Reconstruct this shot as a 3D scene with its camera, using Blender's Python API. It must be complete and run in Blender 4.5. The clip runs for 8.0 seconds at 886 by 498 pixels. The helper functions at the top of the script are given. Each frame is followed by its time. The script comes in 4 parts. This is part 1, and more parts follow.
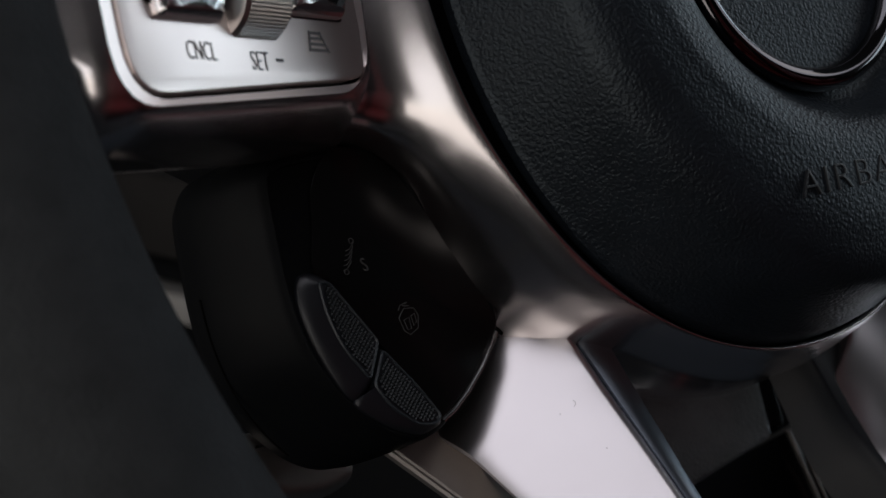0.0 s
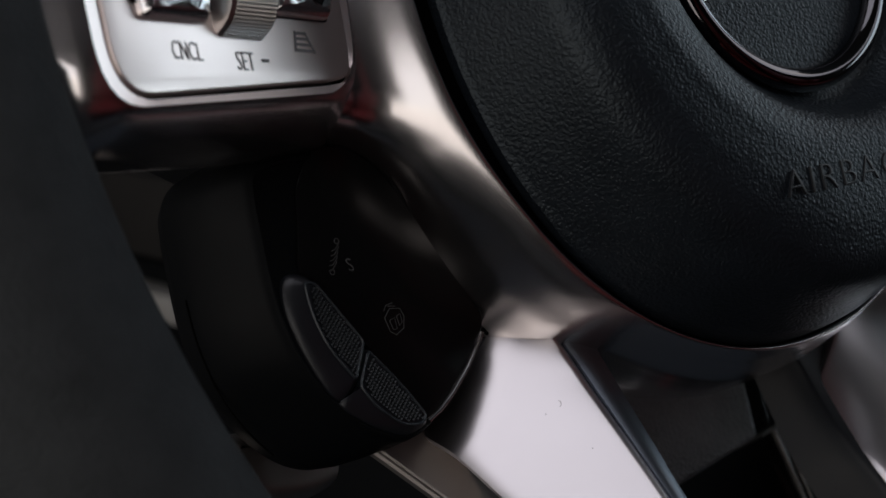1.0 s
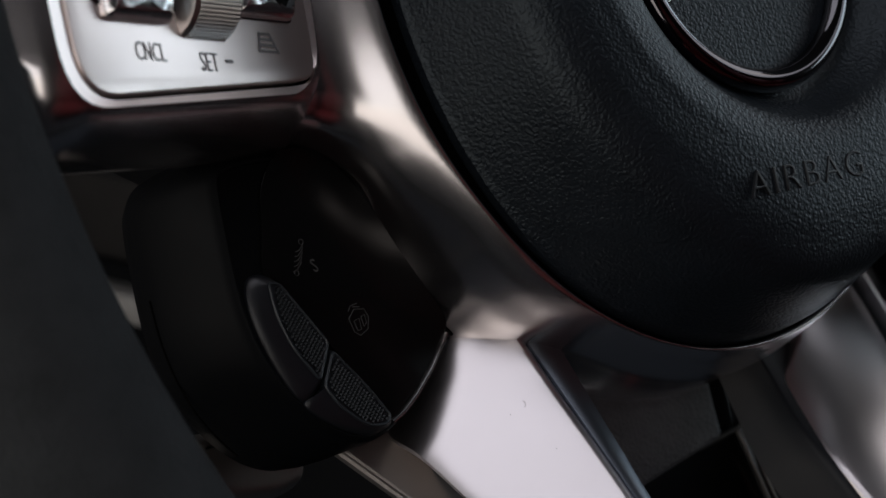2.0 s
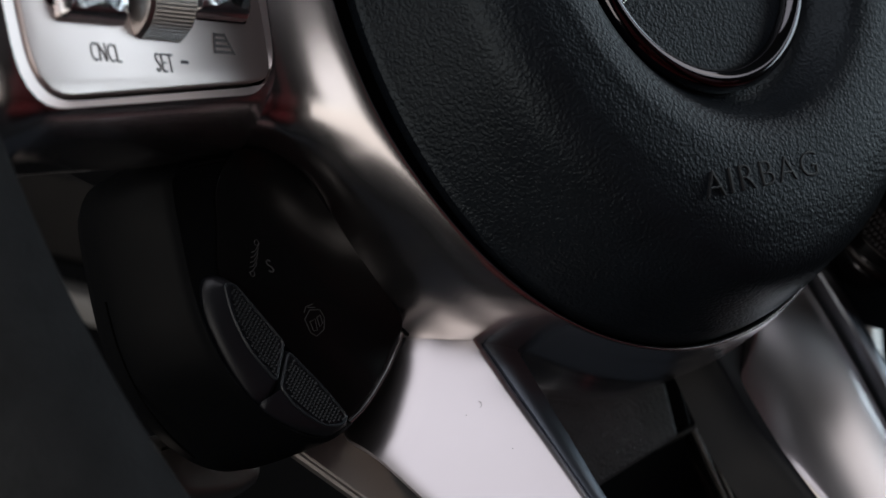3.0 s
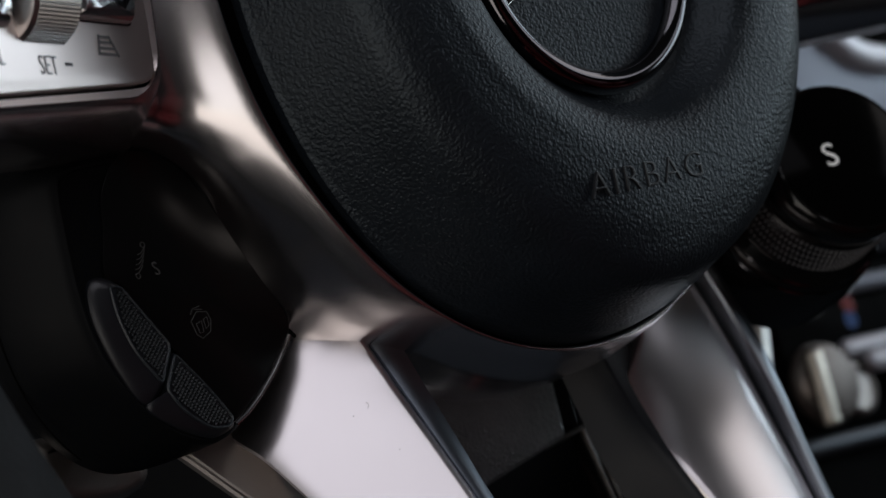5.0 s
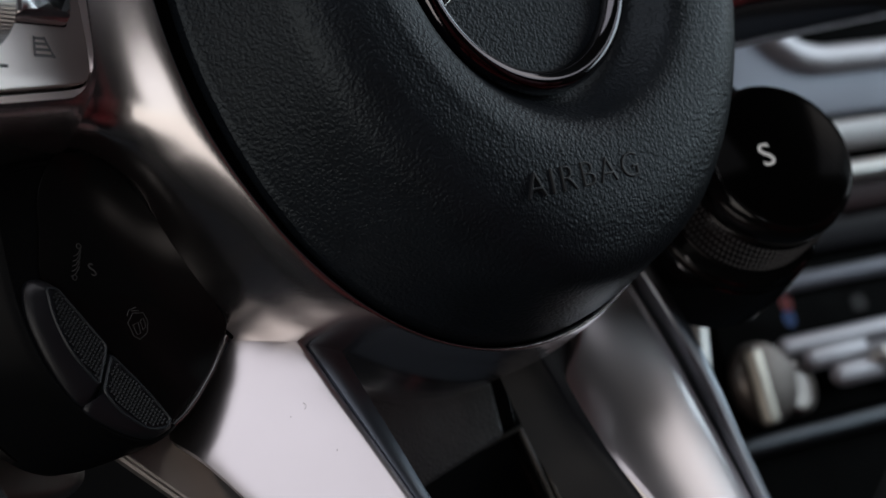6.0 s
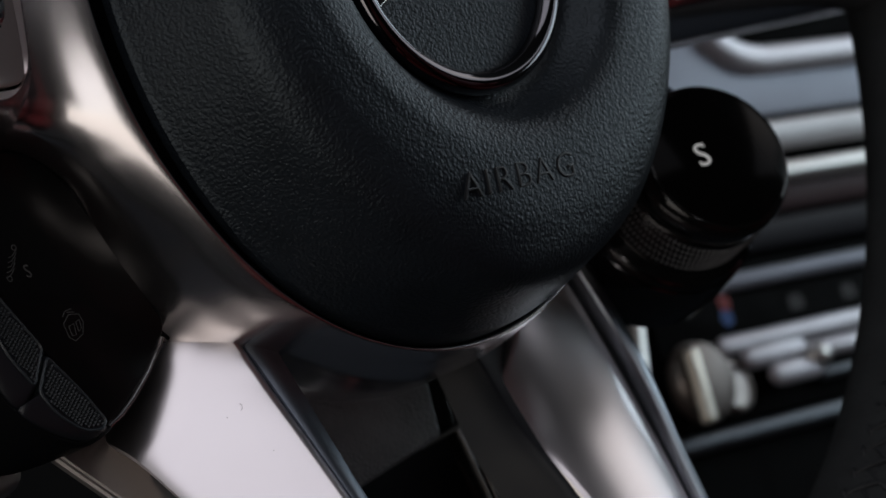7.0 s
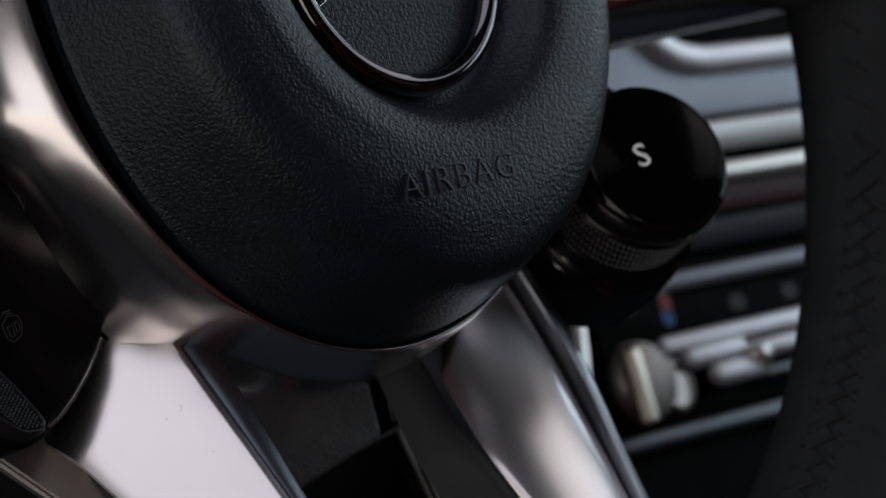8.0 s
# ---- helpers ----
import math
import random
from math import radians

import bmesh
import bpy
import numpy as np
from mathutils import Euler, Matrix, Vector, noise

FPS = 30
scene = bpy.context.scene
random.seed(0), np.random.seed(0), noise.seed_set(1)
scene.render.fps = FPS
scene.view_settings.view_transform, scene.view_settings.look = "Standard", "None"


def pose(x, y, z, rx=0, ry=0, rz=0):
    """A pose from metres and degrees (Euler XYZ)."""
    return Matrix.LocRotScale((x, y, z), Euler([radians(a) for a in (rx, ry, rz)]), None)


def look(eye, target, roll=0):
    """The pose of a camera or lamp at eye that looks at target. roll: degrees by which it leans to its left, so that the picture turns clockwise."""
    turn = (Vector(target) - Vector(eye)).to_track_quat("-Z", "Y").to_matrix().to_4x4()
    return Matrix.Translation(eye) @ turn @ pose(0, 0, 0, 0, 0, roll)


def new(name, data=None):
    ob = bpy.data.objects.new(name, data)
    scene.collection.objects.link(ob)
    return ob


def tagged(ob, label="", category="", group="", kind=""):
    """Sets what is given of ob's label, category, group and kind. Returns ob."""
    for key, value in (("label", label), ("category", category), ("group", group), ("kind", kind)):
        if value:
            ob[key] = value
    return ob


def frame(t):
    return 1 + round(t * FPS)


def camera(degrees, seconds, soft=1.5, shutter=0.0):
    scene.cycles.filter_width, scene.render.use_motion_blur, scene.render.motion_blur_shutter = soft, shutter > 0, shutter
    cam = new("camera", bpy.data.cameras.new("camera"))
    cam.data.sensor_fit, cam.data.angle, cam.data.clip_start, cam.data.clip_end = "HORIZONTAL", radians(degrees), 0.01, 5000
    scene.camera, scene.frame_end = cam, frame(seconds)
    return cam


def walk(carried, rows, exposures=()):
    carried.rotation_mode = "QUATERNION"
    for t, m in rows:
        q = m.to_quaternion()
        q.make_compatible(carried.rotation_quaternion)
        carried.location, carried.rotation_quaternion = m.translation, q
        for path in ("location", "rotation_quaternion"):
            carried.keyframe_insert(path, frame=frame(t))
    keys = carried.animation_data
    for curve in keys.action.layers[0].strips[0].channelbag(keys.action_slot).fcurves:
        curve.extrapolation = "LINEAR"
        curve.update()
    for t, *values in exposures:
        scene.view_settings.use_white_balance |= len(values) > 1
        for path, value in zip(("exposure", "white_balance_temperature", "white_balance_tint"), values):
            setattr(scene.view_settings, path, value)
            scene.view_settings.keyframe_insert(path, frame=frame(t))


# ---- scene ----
from math import cos, sin, pi, tau, atan2, hypot

# ---------------------------------------------------------------- camera
cam = camera(18.0, 8.0, soft=1.5)
cam.data.dof.use_dof = True
cam.data.dof.focus_distance = 0.525
cam.data.dof.aperture_fstop = 22.0
# seconds, place in metres, turn in degrees
PATH = [
    (0.0, -0.39140, -0.39804, 0.75458, 80.363, 0.329, -39.085),
    (0.5, -0.39138, -0.39810, 0.75459, 80.363, 0.322, -39.135),
    (1.0, -0.39129, -0.39834, 0.75462, 80.366, 0.291, -39.346),
    (1.5, -0.39116, -0.39867, 0.75467, 80.369, 0.252, -39.644),
    (3.0, -0.39065, -0.39998, 0.75485, 80.376, 0.136, -40.806),
    (3.5, -0.39046, -0.40047, 0.75492, 80.378, 0.104, -41.243),
    (4.0, -0.39024, -0.40104, 0.75500, 80.380, 0.073, -41.759),
    (4.5, -0.38999, -0.40167, 0.75509, 80.381, 0.044, -42.327),
    (6.0, -0.38924, -0.40360, 0.75536, 80.385, -0.034, -44.062),
    (6.5, -0.38898, -0.40427, 0.75545, 80.386, -0.065, -44.660),
    (7.0, -0.38873, -0.40491, 0.75554, 80.388, -0.103, -45.238),
    (7.5, -0.38848, -0.40556, 0.75563, 80.391, -0.151, -45.821),
    (8.0, -0.38825, -0.40615, 0.75571, 80.394, -0.204, -46.347),
]
walk(cam, [(t, pose(x, y, z, rx, ry, rz)) for t, x, y, z, rx, ry, rz in PATH], [(0.0, 0.0), (8.0, 0.0)])

# ---------------------------------------------------------------- light
world = bpy.data.worlds.new("overcast_sky")
scene.world = world
world.use_nodes = True
wn = world.node_tree.nodes
sky = wn.new("ShaderNodeTexSky")
sky.sky_type = "NISHITA"
sky.sun_disc = False
sky.sun_elevation, sky.sun_rotation = radians(40), radians(110)
world.node_tree.links.new(sky.outputs["Color"], wn["Background"].inputs["Color"])
wn["Background"].inputs["Strength"].default_value = 0.05


def window_light(name, place, target, w, h, watts, colour):
    """Sky light in a window's opening, or fill light in an added roof opening."""
    data = bpy.data.lights.new(name, "AREA")
    data.shape, data.size, data.size_y, data.energy, data.color = "RECTANGLE", w, h, watts, colour
    ob = new(name, data)
    ob.matrix_world = look(place, target)
    return ob


window_light("passenger_window_light", (1.17, -0.20, 1.01), (0.0, -0.20, 1.0), 1.18, 0.48, 3.2, (0.75, 0.905, 1.0))
# two added overhead fills that brighten the spokes, plate and cover
window_light("driver_roof_fill", (-0.27, -0.25, 1.27), (-0.27, -0.25, 0.0), 0.58, 0.60, 1.0, (1.0, 0.95, 0.985))
window_light("passenger_roof_fill", (0.935, -0.395, 1.27), (0.935, -0.395, 0.0), 0.40, 0.90, 0.62, (1.0, 0.96, 0.985))
window_light("door_light", (-0.64, -0.18, 0.715), (0.0, -0.18, 0.715), 1.54, 0.55, 3.1, (1.0, 0.905, 0.84))

# ---------------------------------------------------------------- materials


def material(name, base, rough=0.5, metal=0.0, gloss=0.5, emit=0.0):
    m = bpy.data.materials.new(name)
    m.use_nodes = True
    b = m.node_tree.nodes["Principled BSDF"]
    b.inputs["Base Color"].default_value = (*base, 1)
    b.inputs["Roughness"].default_value = rough
    b.inputs["Metallic"].default_value = metal
    b.inputs["Specular IOR Level"].default_value = gloss
    if emit:
        b.inputs["Emission Color"].default_value = (*base, 1)
        b.inputs["Emission Strength"].default_value = emit
    return m


def node(m, kind, **values):
    n = m.node_tree.nodes.new(kind)
    for key, value in values.items():
        n.inputs[key].default_value = value
    return n


def wire(m, a, b):
    m.node_tree.links.new(a, b)


def surface(m, scale, spread, low, high, bump=0.0, bump_scale=0.0, dist=0.0002):
    """Mottles the roughness at one size and ripples the relief at a finer one (sizes in 1/m)."""
    bsdf = m.node_tree.nodes["Principled BSDF"]
    co = node(m, "ShaderNodeTexCoord")
    n1 = node(m, "ShaderNodeTexNoise", Scale=scale, Detail=5.0, Roughness=0.6)
    wire(m, co.outputs["Object"], n1.inputs["Vector"])
    rg = node(m, "ShaderNodeMapRange")
    rg.inputs["From Min"].default_value, rg.inputs["From Max"].default_value = 0.5 - spread, 0.5 + spread
    rg.inputs["To Min"].default_value, rg.inputs["To Max"].default_value = low, high
    wire(m, n1.outputs["Fac"], rg.inputs["Value"])
    wire(m, rg.outputs["Result"], bsdf.inputs["Roughness"])
    if bump:
        n2 = node(m, "ShaderNodeTexNoise", Scale=bump_scale, Detail=3.0)
        wire(m, co.outputs["Object"], n2.inputs["Vector"])
        bp = node(m, "ShaderNodeBump", Strength=bump, Distance=dist)
        wire(m, n2.outputs["Fac"], bp.inputs["Height"])
        wire(m, bp.outputs["Normal"], bsdf.inputs["Normal"])
    return m


def leather(name, base, rough, cell, depth, gloss=0.5):
    """Pebbled grain: rounded islands of about `cell` metres between winding creases."""
    m = material(name, base, rough, gloss=gloss)
    bsdf = m.node_tree.nodes["Principled BSDF"]
    co = node(m, "ShaderNodeTexCoord")
    warp = node(m, "ShaderNodeTexNoise", Scale=0.8 / cell, Detail=1.0)
    wire(m, co.outputs["Object"], warp.inputs["Vector"])
    mix = node(m, "ShaderNodeVectorMath")
    mix.operation = "MULTIPLY_ADD"
    mix.inputs[1].default_value = (cell * 1.1,) * 3
    wire(m, warp.outputs["Color"], mix.inputs[0])
    wire(m, co.outputs["Object"], mix.inputs[2])
    vor = node(m, "ShaderNodeTexVoronoi", Scale=1.0 / cell)
    vor.feature = "SMOOTH_F1"
    vor.inputs["Smoothness"].default_value = 0.35
    wire(m, mix.outputs["Vector"], vor.inputs["Vector"])
    pebble = node(m, "ShaderNodeMapRange")
    pebble.inputs["From Min"].default_value, pebble.inputs["From Max"].default_value = 0.75, 0.15
    wire(m, vor.outputs["Distance"], pebble.inputs["Value"])
    fine = node(m, "ShaderNodeTexNoise", Scale=1.4 / cell, Detail=2.0, Roughness=0.5)
    wire(m, co.outputs["Object"], fine.inputs["Vector"])
    ridge = node(m, "ShaderNodeMath")
    ridge.operation = "MULTIPLY_ADD"
    ridge.inputs[1].default_value = 1.1
    wire(m, fine.outputs["Fac"], ridge.inputs[0])
    wire(m, pebble.outputs["Result"], ridge.inputs[2])
    bp = node(m, "ShaderNodeBump", Strength=1.0, Distance=depth)
    wire(m, ridge.outputs["Value"], bp.inputs["Height"])
    wire(m, bp.outputs["Normal"], bsdf.inputs["Normal"])
    big = node(m, "ShaderNodeTexNoise", Scale=40.0, Detail=3.0)
    wire(m, co.outputs["Object"], big.inputs["Vector"])
    rg = node(m, "ShaderNodeMapRange")
    rg.inputs["To Min"].default_value, rg.inputs["To Max"].default_value = rough - 0.06, rough + 0.06
    wire(m, big.outputs["Fac"], rg.inputs["Value"])
    wire(m, rg.outputs["Result"], bsdf.inputs["Roughness"])
    # faint worn patches in the colour
    worn = node(m, "ShaderNodeTexNoise", Scale=110.0, Detail=4.0, Roughness=0.6)
    wire(m, co.outputs["Object"], worn.inputs["Vector"])
    depth_of = node(m, "ShaderNodeMapRange")
    depth_of.inputs["From Min"].default_value, depth_of.inputs["From Max"].default_value = 0.3, 0.7
    depth_of.inputs["To Min"].default_value, depth_of.inputs["To Max"].default_value = 0.82, 1.18
    wire(m, worn.outputs["Fac"], depth_of.inputs["Value"])
    tone = node(m, "ShaderNodeVectorMath")
    tone.operation = "SCALE"
    tone.inputs[0].default_value = base
    wire(m, depth_of.outputs["Result"], tone.inputs["Scale"])
    wire(m, tone.outputs["Vector"], bsdf.inputs["Base Color"])
    return m


SATIN = surface(material("satin_metal", (0.80, 0.77, 0.78), 0.215, 1.0), 60, 0.25, 0.19, 0.24, 0.05, 9000, 0.00002)
BLADE = surface(material("spoke_metal", (0.84, 0.80, 0.81), 0.31, 1.0), 45, 0.25, 0.30, 0.34, 0.04, 9000, 0.00002)
ROLLER = surface(material("roller_metal", (0.44, 0.43, 0.425), 0.3, 1.0), 90, 0.3, 0.26, 0.36)
BRONZE = surface(material("bronze_metal", (0.44, 0.41, 0.385), 0.42, 1.0), 70, 0.3, 0.38, 0.48, 0.1, 5000, 0.00003)
# near-black and not metallic, so the spoke's flank stays shaded
FLANK = surface(material("flank_dark", (0.013, 0.015, 0.019), 0.32, gloss=0.25), 60, 0.3, 0.36, 0.46)
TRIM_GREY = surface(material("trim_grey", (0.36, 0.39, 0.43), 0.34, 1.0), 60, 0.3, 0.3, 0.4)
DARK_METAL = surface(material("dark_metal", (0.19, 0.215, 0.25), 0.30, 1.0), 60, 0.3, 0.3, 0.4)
PLATE = surface(material("brushed_plate", (1.0, 0.89, 0.86), 0.38, 1.0), 80, 0.25, 0.35, 0.41, 0.04, 6000, 0.00002)
CHROME = surface(material("chrome", (0.86, 0.86, 0.87), 0.08, 1.0), 90, 0.3, 0.05, 0.12)
SATIN_CHROME = surface(material("satin_chrome", (0.80, 0.79, 0.80), 0.2, 1.0), 90, 0.3, 0.16, 0.26)
DARK_CHROME = surface(material("dark_chrome", (0.15, 0.15, 0.16), 0.07, 1.0), 90, 0.3, 0.05, 0.10)
GRAIN = leather("cover_grain", (0.0068, 0.0092, 0.0125), 0.42, 0.00078, 0.000086)
GRAIN.node_tree.nodes["Principled BSDF"].inputs["Specular Tint"].default_value = (0.80, 0.93, 1.0, 1)
GRAIN.node_tree.nodes["Principled BSDF"].inputs["Specular IOR Level"].default_value = 0.40
SMOOTH_SKIN = surface(material("cover_lettering", (0.012, 0.0135, 0.016), 0.42), 300, 0.3, 0.34, 0.46)
RIM_LEATHER = leather("rim_leather", (0.0232, 0.0258, 0.0276), 0.8, 0.0011, 0.00010, 0.18)
THREAD = surface(material("thread", (0.0105, 0.0125, 0.015), 0.45, gloss=0.35), 900, 0.3, 0.5, 0.7, 0.4, 4000, 0.0001)
MATT_BLACK = surface(material("matt_black", (0.0050, 0.0056, 0.0064), 0.5, gloss=0.06), 120, 0.3, 0.40, 0.52, 0.08, 12000, 0.00002)
GLOSS_BLACK = surface(material("gloss_black", (0.004, 0.004, 0.004), 0.10, gloss=0.45), 90, 0.3, 0.08, 0.15)
FACE_BLACK = surface(material("face_black", (0.004, 0.004, 0.0042), 0.24, gloss=0.30), 90, 0.3, 0.20, 0.28)
KNURL = surface(material("knurl_black", (0.12, 0.122, 0.128), 0.4), 300, 0.3, 0.34, 0.46)
DISPLAY = material("display_black", (0.0025, 0.0025, 0.0025), 0.14, gloss=0.04)
GAP_BLACK = material("groove_black", (0.003, 0.003, 0.003), 0.8, gloss=0.05)
BUTTON = surface(material("button_black", (0.012, 0.0135, 0.017), 0.32), 200, 0.3, 0.27, 0.38)
EDGE = surface(material("edge_grey", (0.024, 0.031, 0.037), 0.35), 200, 0.3, 0.3, 0.4)
PAD = surface(material("grip_black", (0.011, 0.0145, 0.0165), 0.42, gloss=0.35), 300, 0.3, 0.36, 0.48)
SHROUD = leather("shroud_grain", (0.20, 0.21, 0.23), 0.45, 0.0009, 0.00018, 0.7)
DUST = material("dust_grey", (0.38, 0.36, 0.36), 0.8)
INK = material("ink_dark", (0.16, 0.16, 0.165), 0.6)
ICON = material("icon_grey", (0.06, 0.06, 0.06), 0.6, gloss=0.15)
SHOWN = material("display_white", (0.75, 0.75, 0.74), 0.5, emit=0.22)
RED_DOT = material("red_mark", (0.26, 0.012, 0.014), 0.5, gloss=0.2)
BLUE_DOT = material("blue_mark", (0.014, 0.08, 0.30), 0.5, gloss=0.2)
DASH = leather("dash_grain", (0.030, 0.030, 0.032), 0.55, 0.0014, 0.0002)
SILVER = surface(material("silver_paint", (0.58, 0.57, 0.605), 0.46, 0.6), 60, 0.3, 0.42, 0.5)
KNOB = surface(material("knob_metal", (0.16, 0.138, 0.125), 0.4, 0.8), 60, 0.3, 0.36, 0.46)
BEIGE = surface(material("beige_metal", (0.70, 0.65, 0.56), 0.36, 0.7), 60, 0.3, 0.3, 0.42)
PALE_SILVER = surface(material("pale_silver", (0.80, 0.79, 0.76), 0.32, 0.7), 60, 0.3, 0.26, 0.36)
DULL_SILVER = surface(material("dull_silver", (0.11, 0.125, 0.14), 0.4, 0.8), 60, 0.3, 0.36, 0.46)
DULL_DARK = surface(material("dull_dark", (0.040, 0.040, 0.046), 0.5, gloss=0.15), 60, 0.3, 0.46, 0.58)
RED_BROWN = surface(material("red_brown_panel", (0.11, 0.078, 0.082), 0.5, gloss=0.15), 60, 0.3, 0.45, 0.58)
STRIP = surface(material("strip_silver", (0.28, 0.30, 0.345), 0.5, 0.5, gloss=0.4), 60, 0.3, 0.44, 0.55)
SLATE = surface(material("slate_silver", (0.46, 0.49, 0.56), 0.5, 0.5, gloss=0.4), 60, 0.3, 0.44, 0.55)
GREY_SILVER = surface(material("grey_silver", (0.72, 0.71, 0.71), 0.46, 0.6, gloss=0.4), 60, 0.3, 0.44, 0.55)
HOOP = surface(material("hoop_silver", (0.72, 0.70, 0.73), 0.46, 0.7), 60, 0.3, 0.42, 0.5)
STACK = surface(material("stack_black", (0.003, 0.003, 0.003), 0.7, gloss=0.02), 60, 0.3, 0.5, 0.7)
KNEE = leather("knee_grain", (0.0095, 0.0085, 0.0078), 0.6, 0.0012, 0.0002)
RED_LEATHER = leather("red_leather", (0.12, 0.009, 0.011), 0.5, 0.0015, 0.0002)
LINING = surface(material("roof_lining", (0.05, 0.05, 0.052), 0.9), 30, 0.3, 0.85, 0.95)
CARPET = surface(material("carpet", (0.026, 0.033, 0.043), 0.95), 200, 0.3, 0.9, 1.0, 0.5, 900, 0.002)

# ---------------------------------------------------------------- building helpers


def part(name, data, mat, parent=None, label="", sharp=38):
    """Links a bmesh or a (verts, faces) pair as one mesh under a thing or a part."""
    me = bpy.data.meshes.new(name)
    if isinstance(data, bmesh.types.BMesh):
        bmesh.ops.recalc_face_normals(data, faces=data.faces)
        data.to_mesh(me)
        data.free()
    else:
        bm = bmesh.new()
        vs = [bm.verts.new(v) for v in data[0]]
        for f in data[1]:
            try:
                bm.faces.new([vs[i] for i in f])
            except ValueError:
                pass
        bmesh.ops.recalc_face_normals(bm, faces=bm.faces)
        bm.to_mesh(me)
        bm.free()
    me.materials.append(mat)
    me.shade_smooth()
    me.set_sharp_from_angle(angle=radians(sharp))
    ob = new(name, me)
    if parent is not None:
        ob.parent = parent
    if label:
        tagged(ob, label)
    return ob


def loft(rings, closed=True, cap0=True, cap1=True):
    """Skin over rings of equal length."""
    n = len(rings[0])
    verts = [tuple(p) for r in rings for p in r]
    faces = []
    for i in range(len(rings) - 1):
        for j in range(n if closed else n - 1):
            k = (j + 1) % n
            faces.append((i * n + j, i * n + k, (i + 1) * n + k, (i + 1) * n + j))
    if cap0:
        faces.append(tuple(range(n)))
    if cap1:
        faces.append(tuple(range((len(rings) - 1) * n, len(rings) * n)))
    return verts, faces


def joined(*solids):
    verts, faces = [], []
    for v, f in solids:
        o = len(verts)
        verts += v
        faces += [tuple(i + o for i in g) for g in f]
    return verts, faces


def spline(pts, step=6, closed=True):
    """Smooth curve through 2D points."""
    out, n = [], len(pts)
    for i in range(n if closed else n - 1):
        p = [pts[(i + k) % n] if closed else pts[min(max(i + k, 0), n - 1)] for k in (-1, 0, 1, 2)]
        for s in range(step):
            t = s / step
            out.append(tuple(0.5 * (2 * b + (c - a) * t + (2 * a - 5 * b + 4 * c - d) * t * t + (3 * b - a - 3 * c + d) * t ** 3)
                             for a, b, c, d in zip(*p)))
    if not closed:
        out.append(tuple(pts[-1]))
    return out


def rounded(pts, radius, seg=6):
    """Polygon with its corners rounded; radius is one number or one a corner."""
    out, n = [], len(pts)
    for i, p in enumerate(pts):
        r = radius[i] if isinstance(radius, (list, tuple)) else radius
        a, b = Vector(pts[i - 1]) - Vector(p), Vector(pts[(i + 1) % n]) - Vector(p)
        d = min(r, a.length * 0.48, b.length * 0.48)
        s, e = Vector(p) + a.normalized() * d, Vector(p) + b.normalized() * d
        for k in range(seg + 1):
            t = k / seg
            out.append(tuple(s * (1 - t) ** 2 + Vector(p) * 2 * t * (1 - t) + e * t * t))
    return out


def offset(poly, d):
    """Grows (d > 0) or shrinks a 2D outline."""
    n = len(poly)
    area = sum(poly[i - 1][0] * poly[i][1] - poly[i][0] * poly[i - 1][1] for i in range(n))
    sign = 1 if area > 0 else -1
    out = []
    for i in range(n):
        a, b = Vector(poly[i - 1]), Vector(poly[(i + 1) % n])
        t = b - a
        if t.length < 1e-9:
            out.append(tuple(poly[i]))
            continue
        t.normalize()
        out.append((poly[i][0] + sign * d * t.y, poly[i][1] - sign * d * t.x))
    return out


def slab(poly, low, high, edge=0.0006, seg=3, place=None):
    """An outline given thickness from low to high, its upper edge rounded by `edge`."""
    place = place or (lambda x, y, z: (x, y, z))
    rings = [[place(x, y, low) for x, y in poly]]
    for k in range(seg + 1):
        a = k / seg * pi / 2
        ring = offset(poly, -edge * (1 - cos(a)))
        rings.append([place(x, y, high - edge + edge * sin(a)) for x, y in ring])
    return loft(rings)


def plane(origin, e1, e2, e3=None):
    """A mapping of local x, y, z to the wheel's own frame."""
    o, a, b = Vector(origin), Vector(e1).normalized(), Vector(e2).normalized()
    c = Vector(e3).normalized() if e3 else a.cross(b)
    return lambda x, y, z=0.0: tuple(o + a * x + b * y + c * z)


def tube(path, radius, seg=8, closed=False):
    """A round bar along 3D points."""
    rings, n = [], len(path)
    for i, p in enumerate(path):
        p = Vector(p)
        a = Vector(path[i - 1] if closed or i else path[0])
        b = Vector(path[(i + 1) % n] if closed or i < n - 1 else path[-1])
        t = (b - a).normalized()
        s = t.cross(Vector((0.31, 0.17, 0.93))).normalized()
        q = t.cross(s)
        rings.append([tuple(p + radius * (cos(k * tau / seg) * s + sin(k * tau / seg) * q)) for k in range(seg)])
    if closed:
        rings.append(rings[0])
        return loft(rings, True, False, False)
    return loft(rings)


def letters(text, size, depth, place, squeeze=1.0, lean=0.0, space=1.0, round_edge=0.0, thin=0.0):
    """Built-in lettering as a mesh, its middle at the local origin, laid through `place`."""
    cu = bpy.data.curves.new("lettering", "FONT")
    cu.body, cu.size, cu.extrude, cu.align_x = text, size, depth, "CENTER"
    cu.resolution_u, cu.space_character, cu.bevel_depth, cu.bevel_resolution = 3, space, round_edge, 1
    cu.offset = -thin
    ob = bpy.data.objects.new("lettering", cu)
    scene.collection.objects.link(ob)
    dg = bpy.context.evaluated_depsgraph_get()
    me = bpy.data.meshes.new_from_object(ob.evaluated_get(dg))
    bm = bmesh.new()
    bm.from_mesh(me)
    for v in bm.verts:
        v.co = place(v.co.x * squeeze + lean * v.co.y, v.co.y, v.co.z)
    bpy.data.objects.remove(ob)
    bpy.data.curves.remove(cu)
    bpy.data.meshes.remove(me)
    return bm


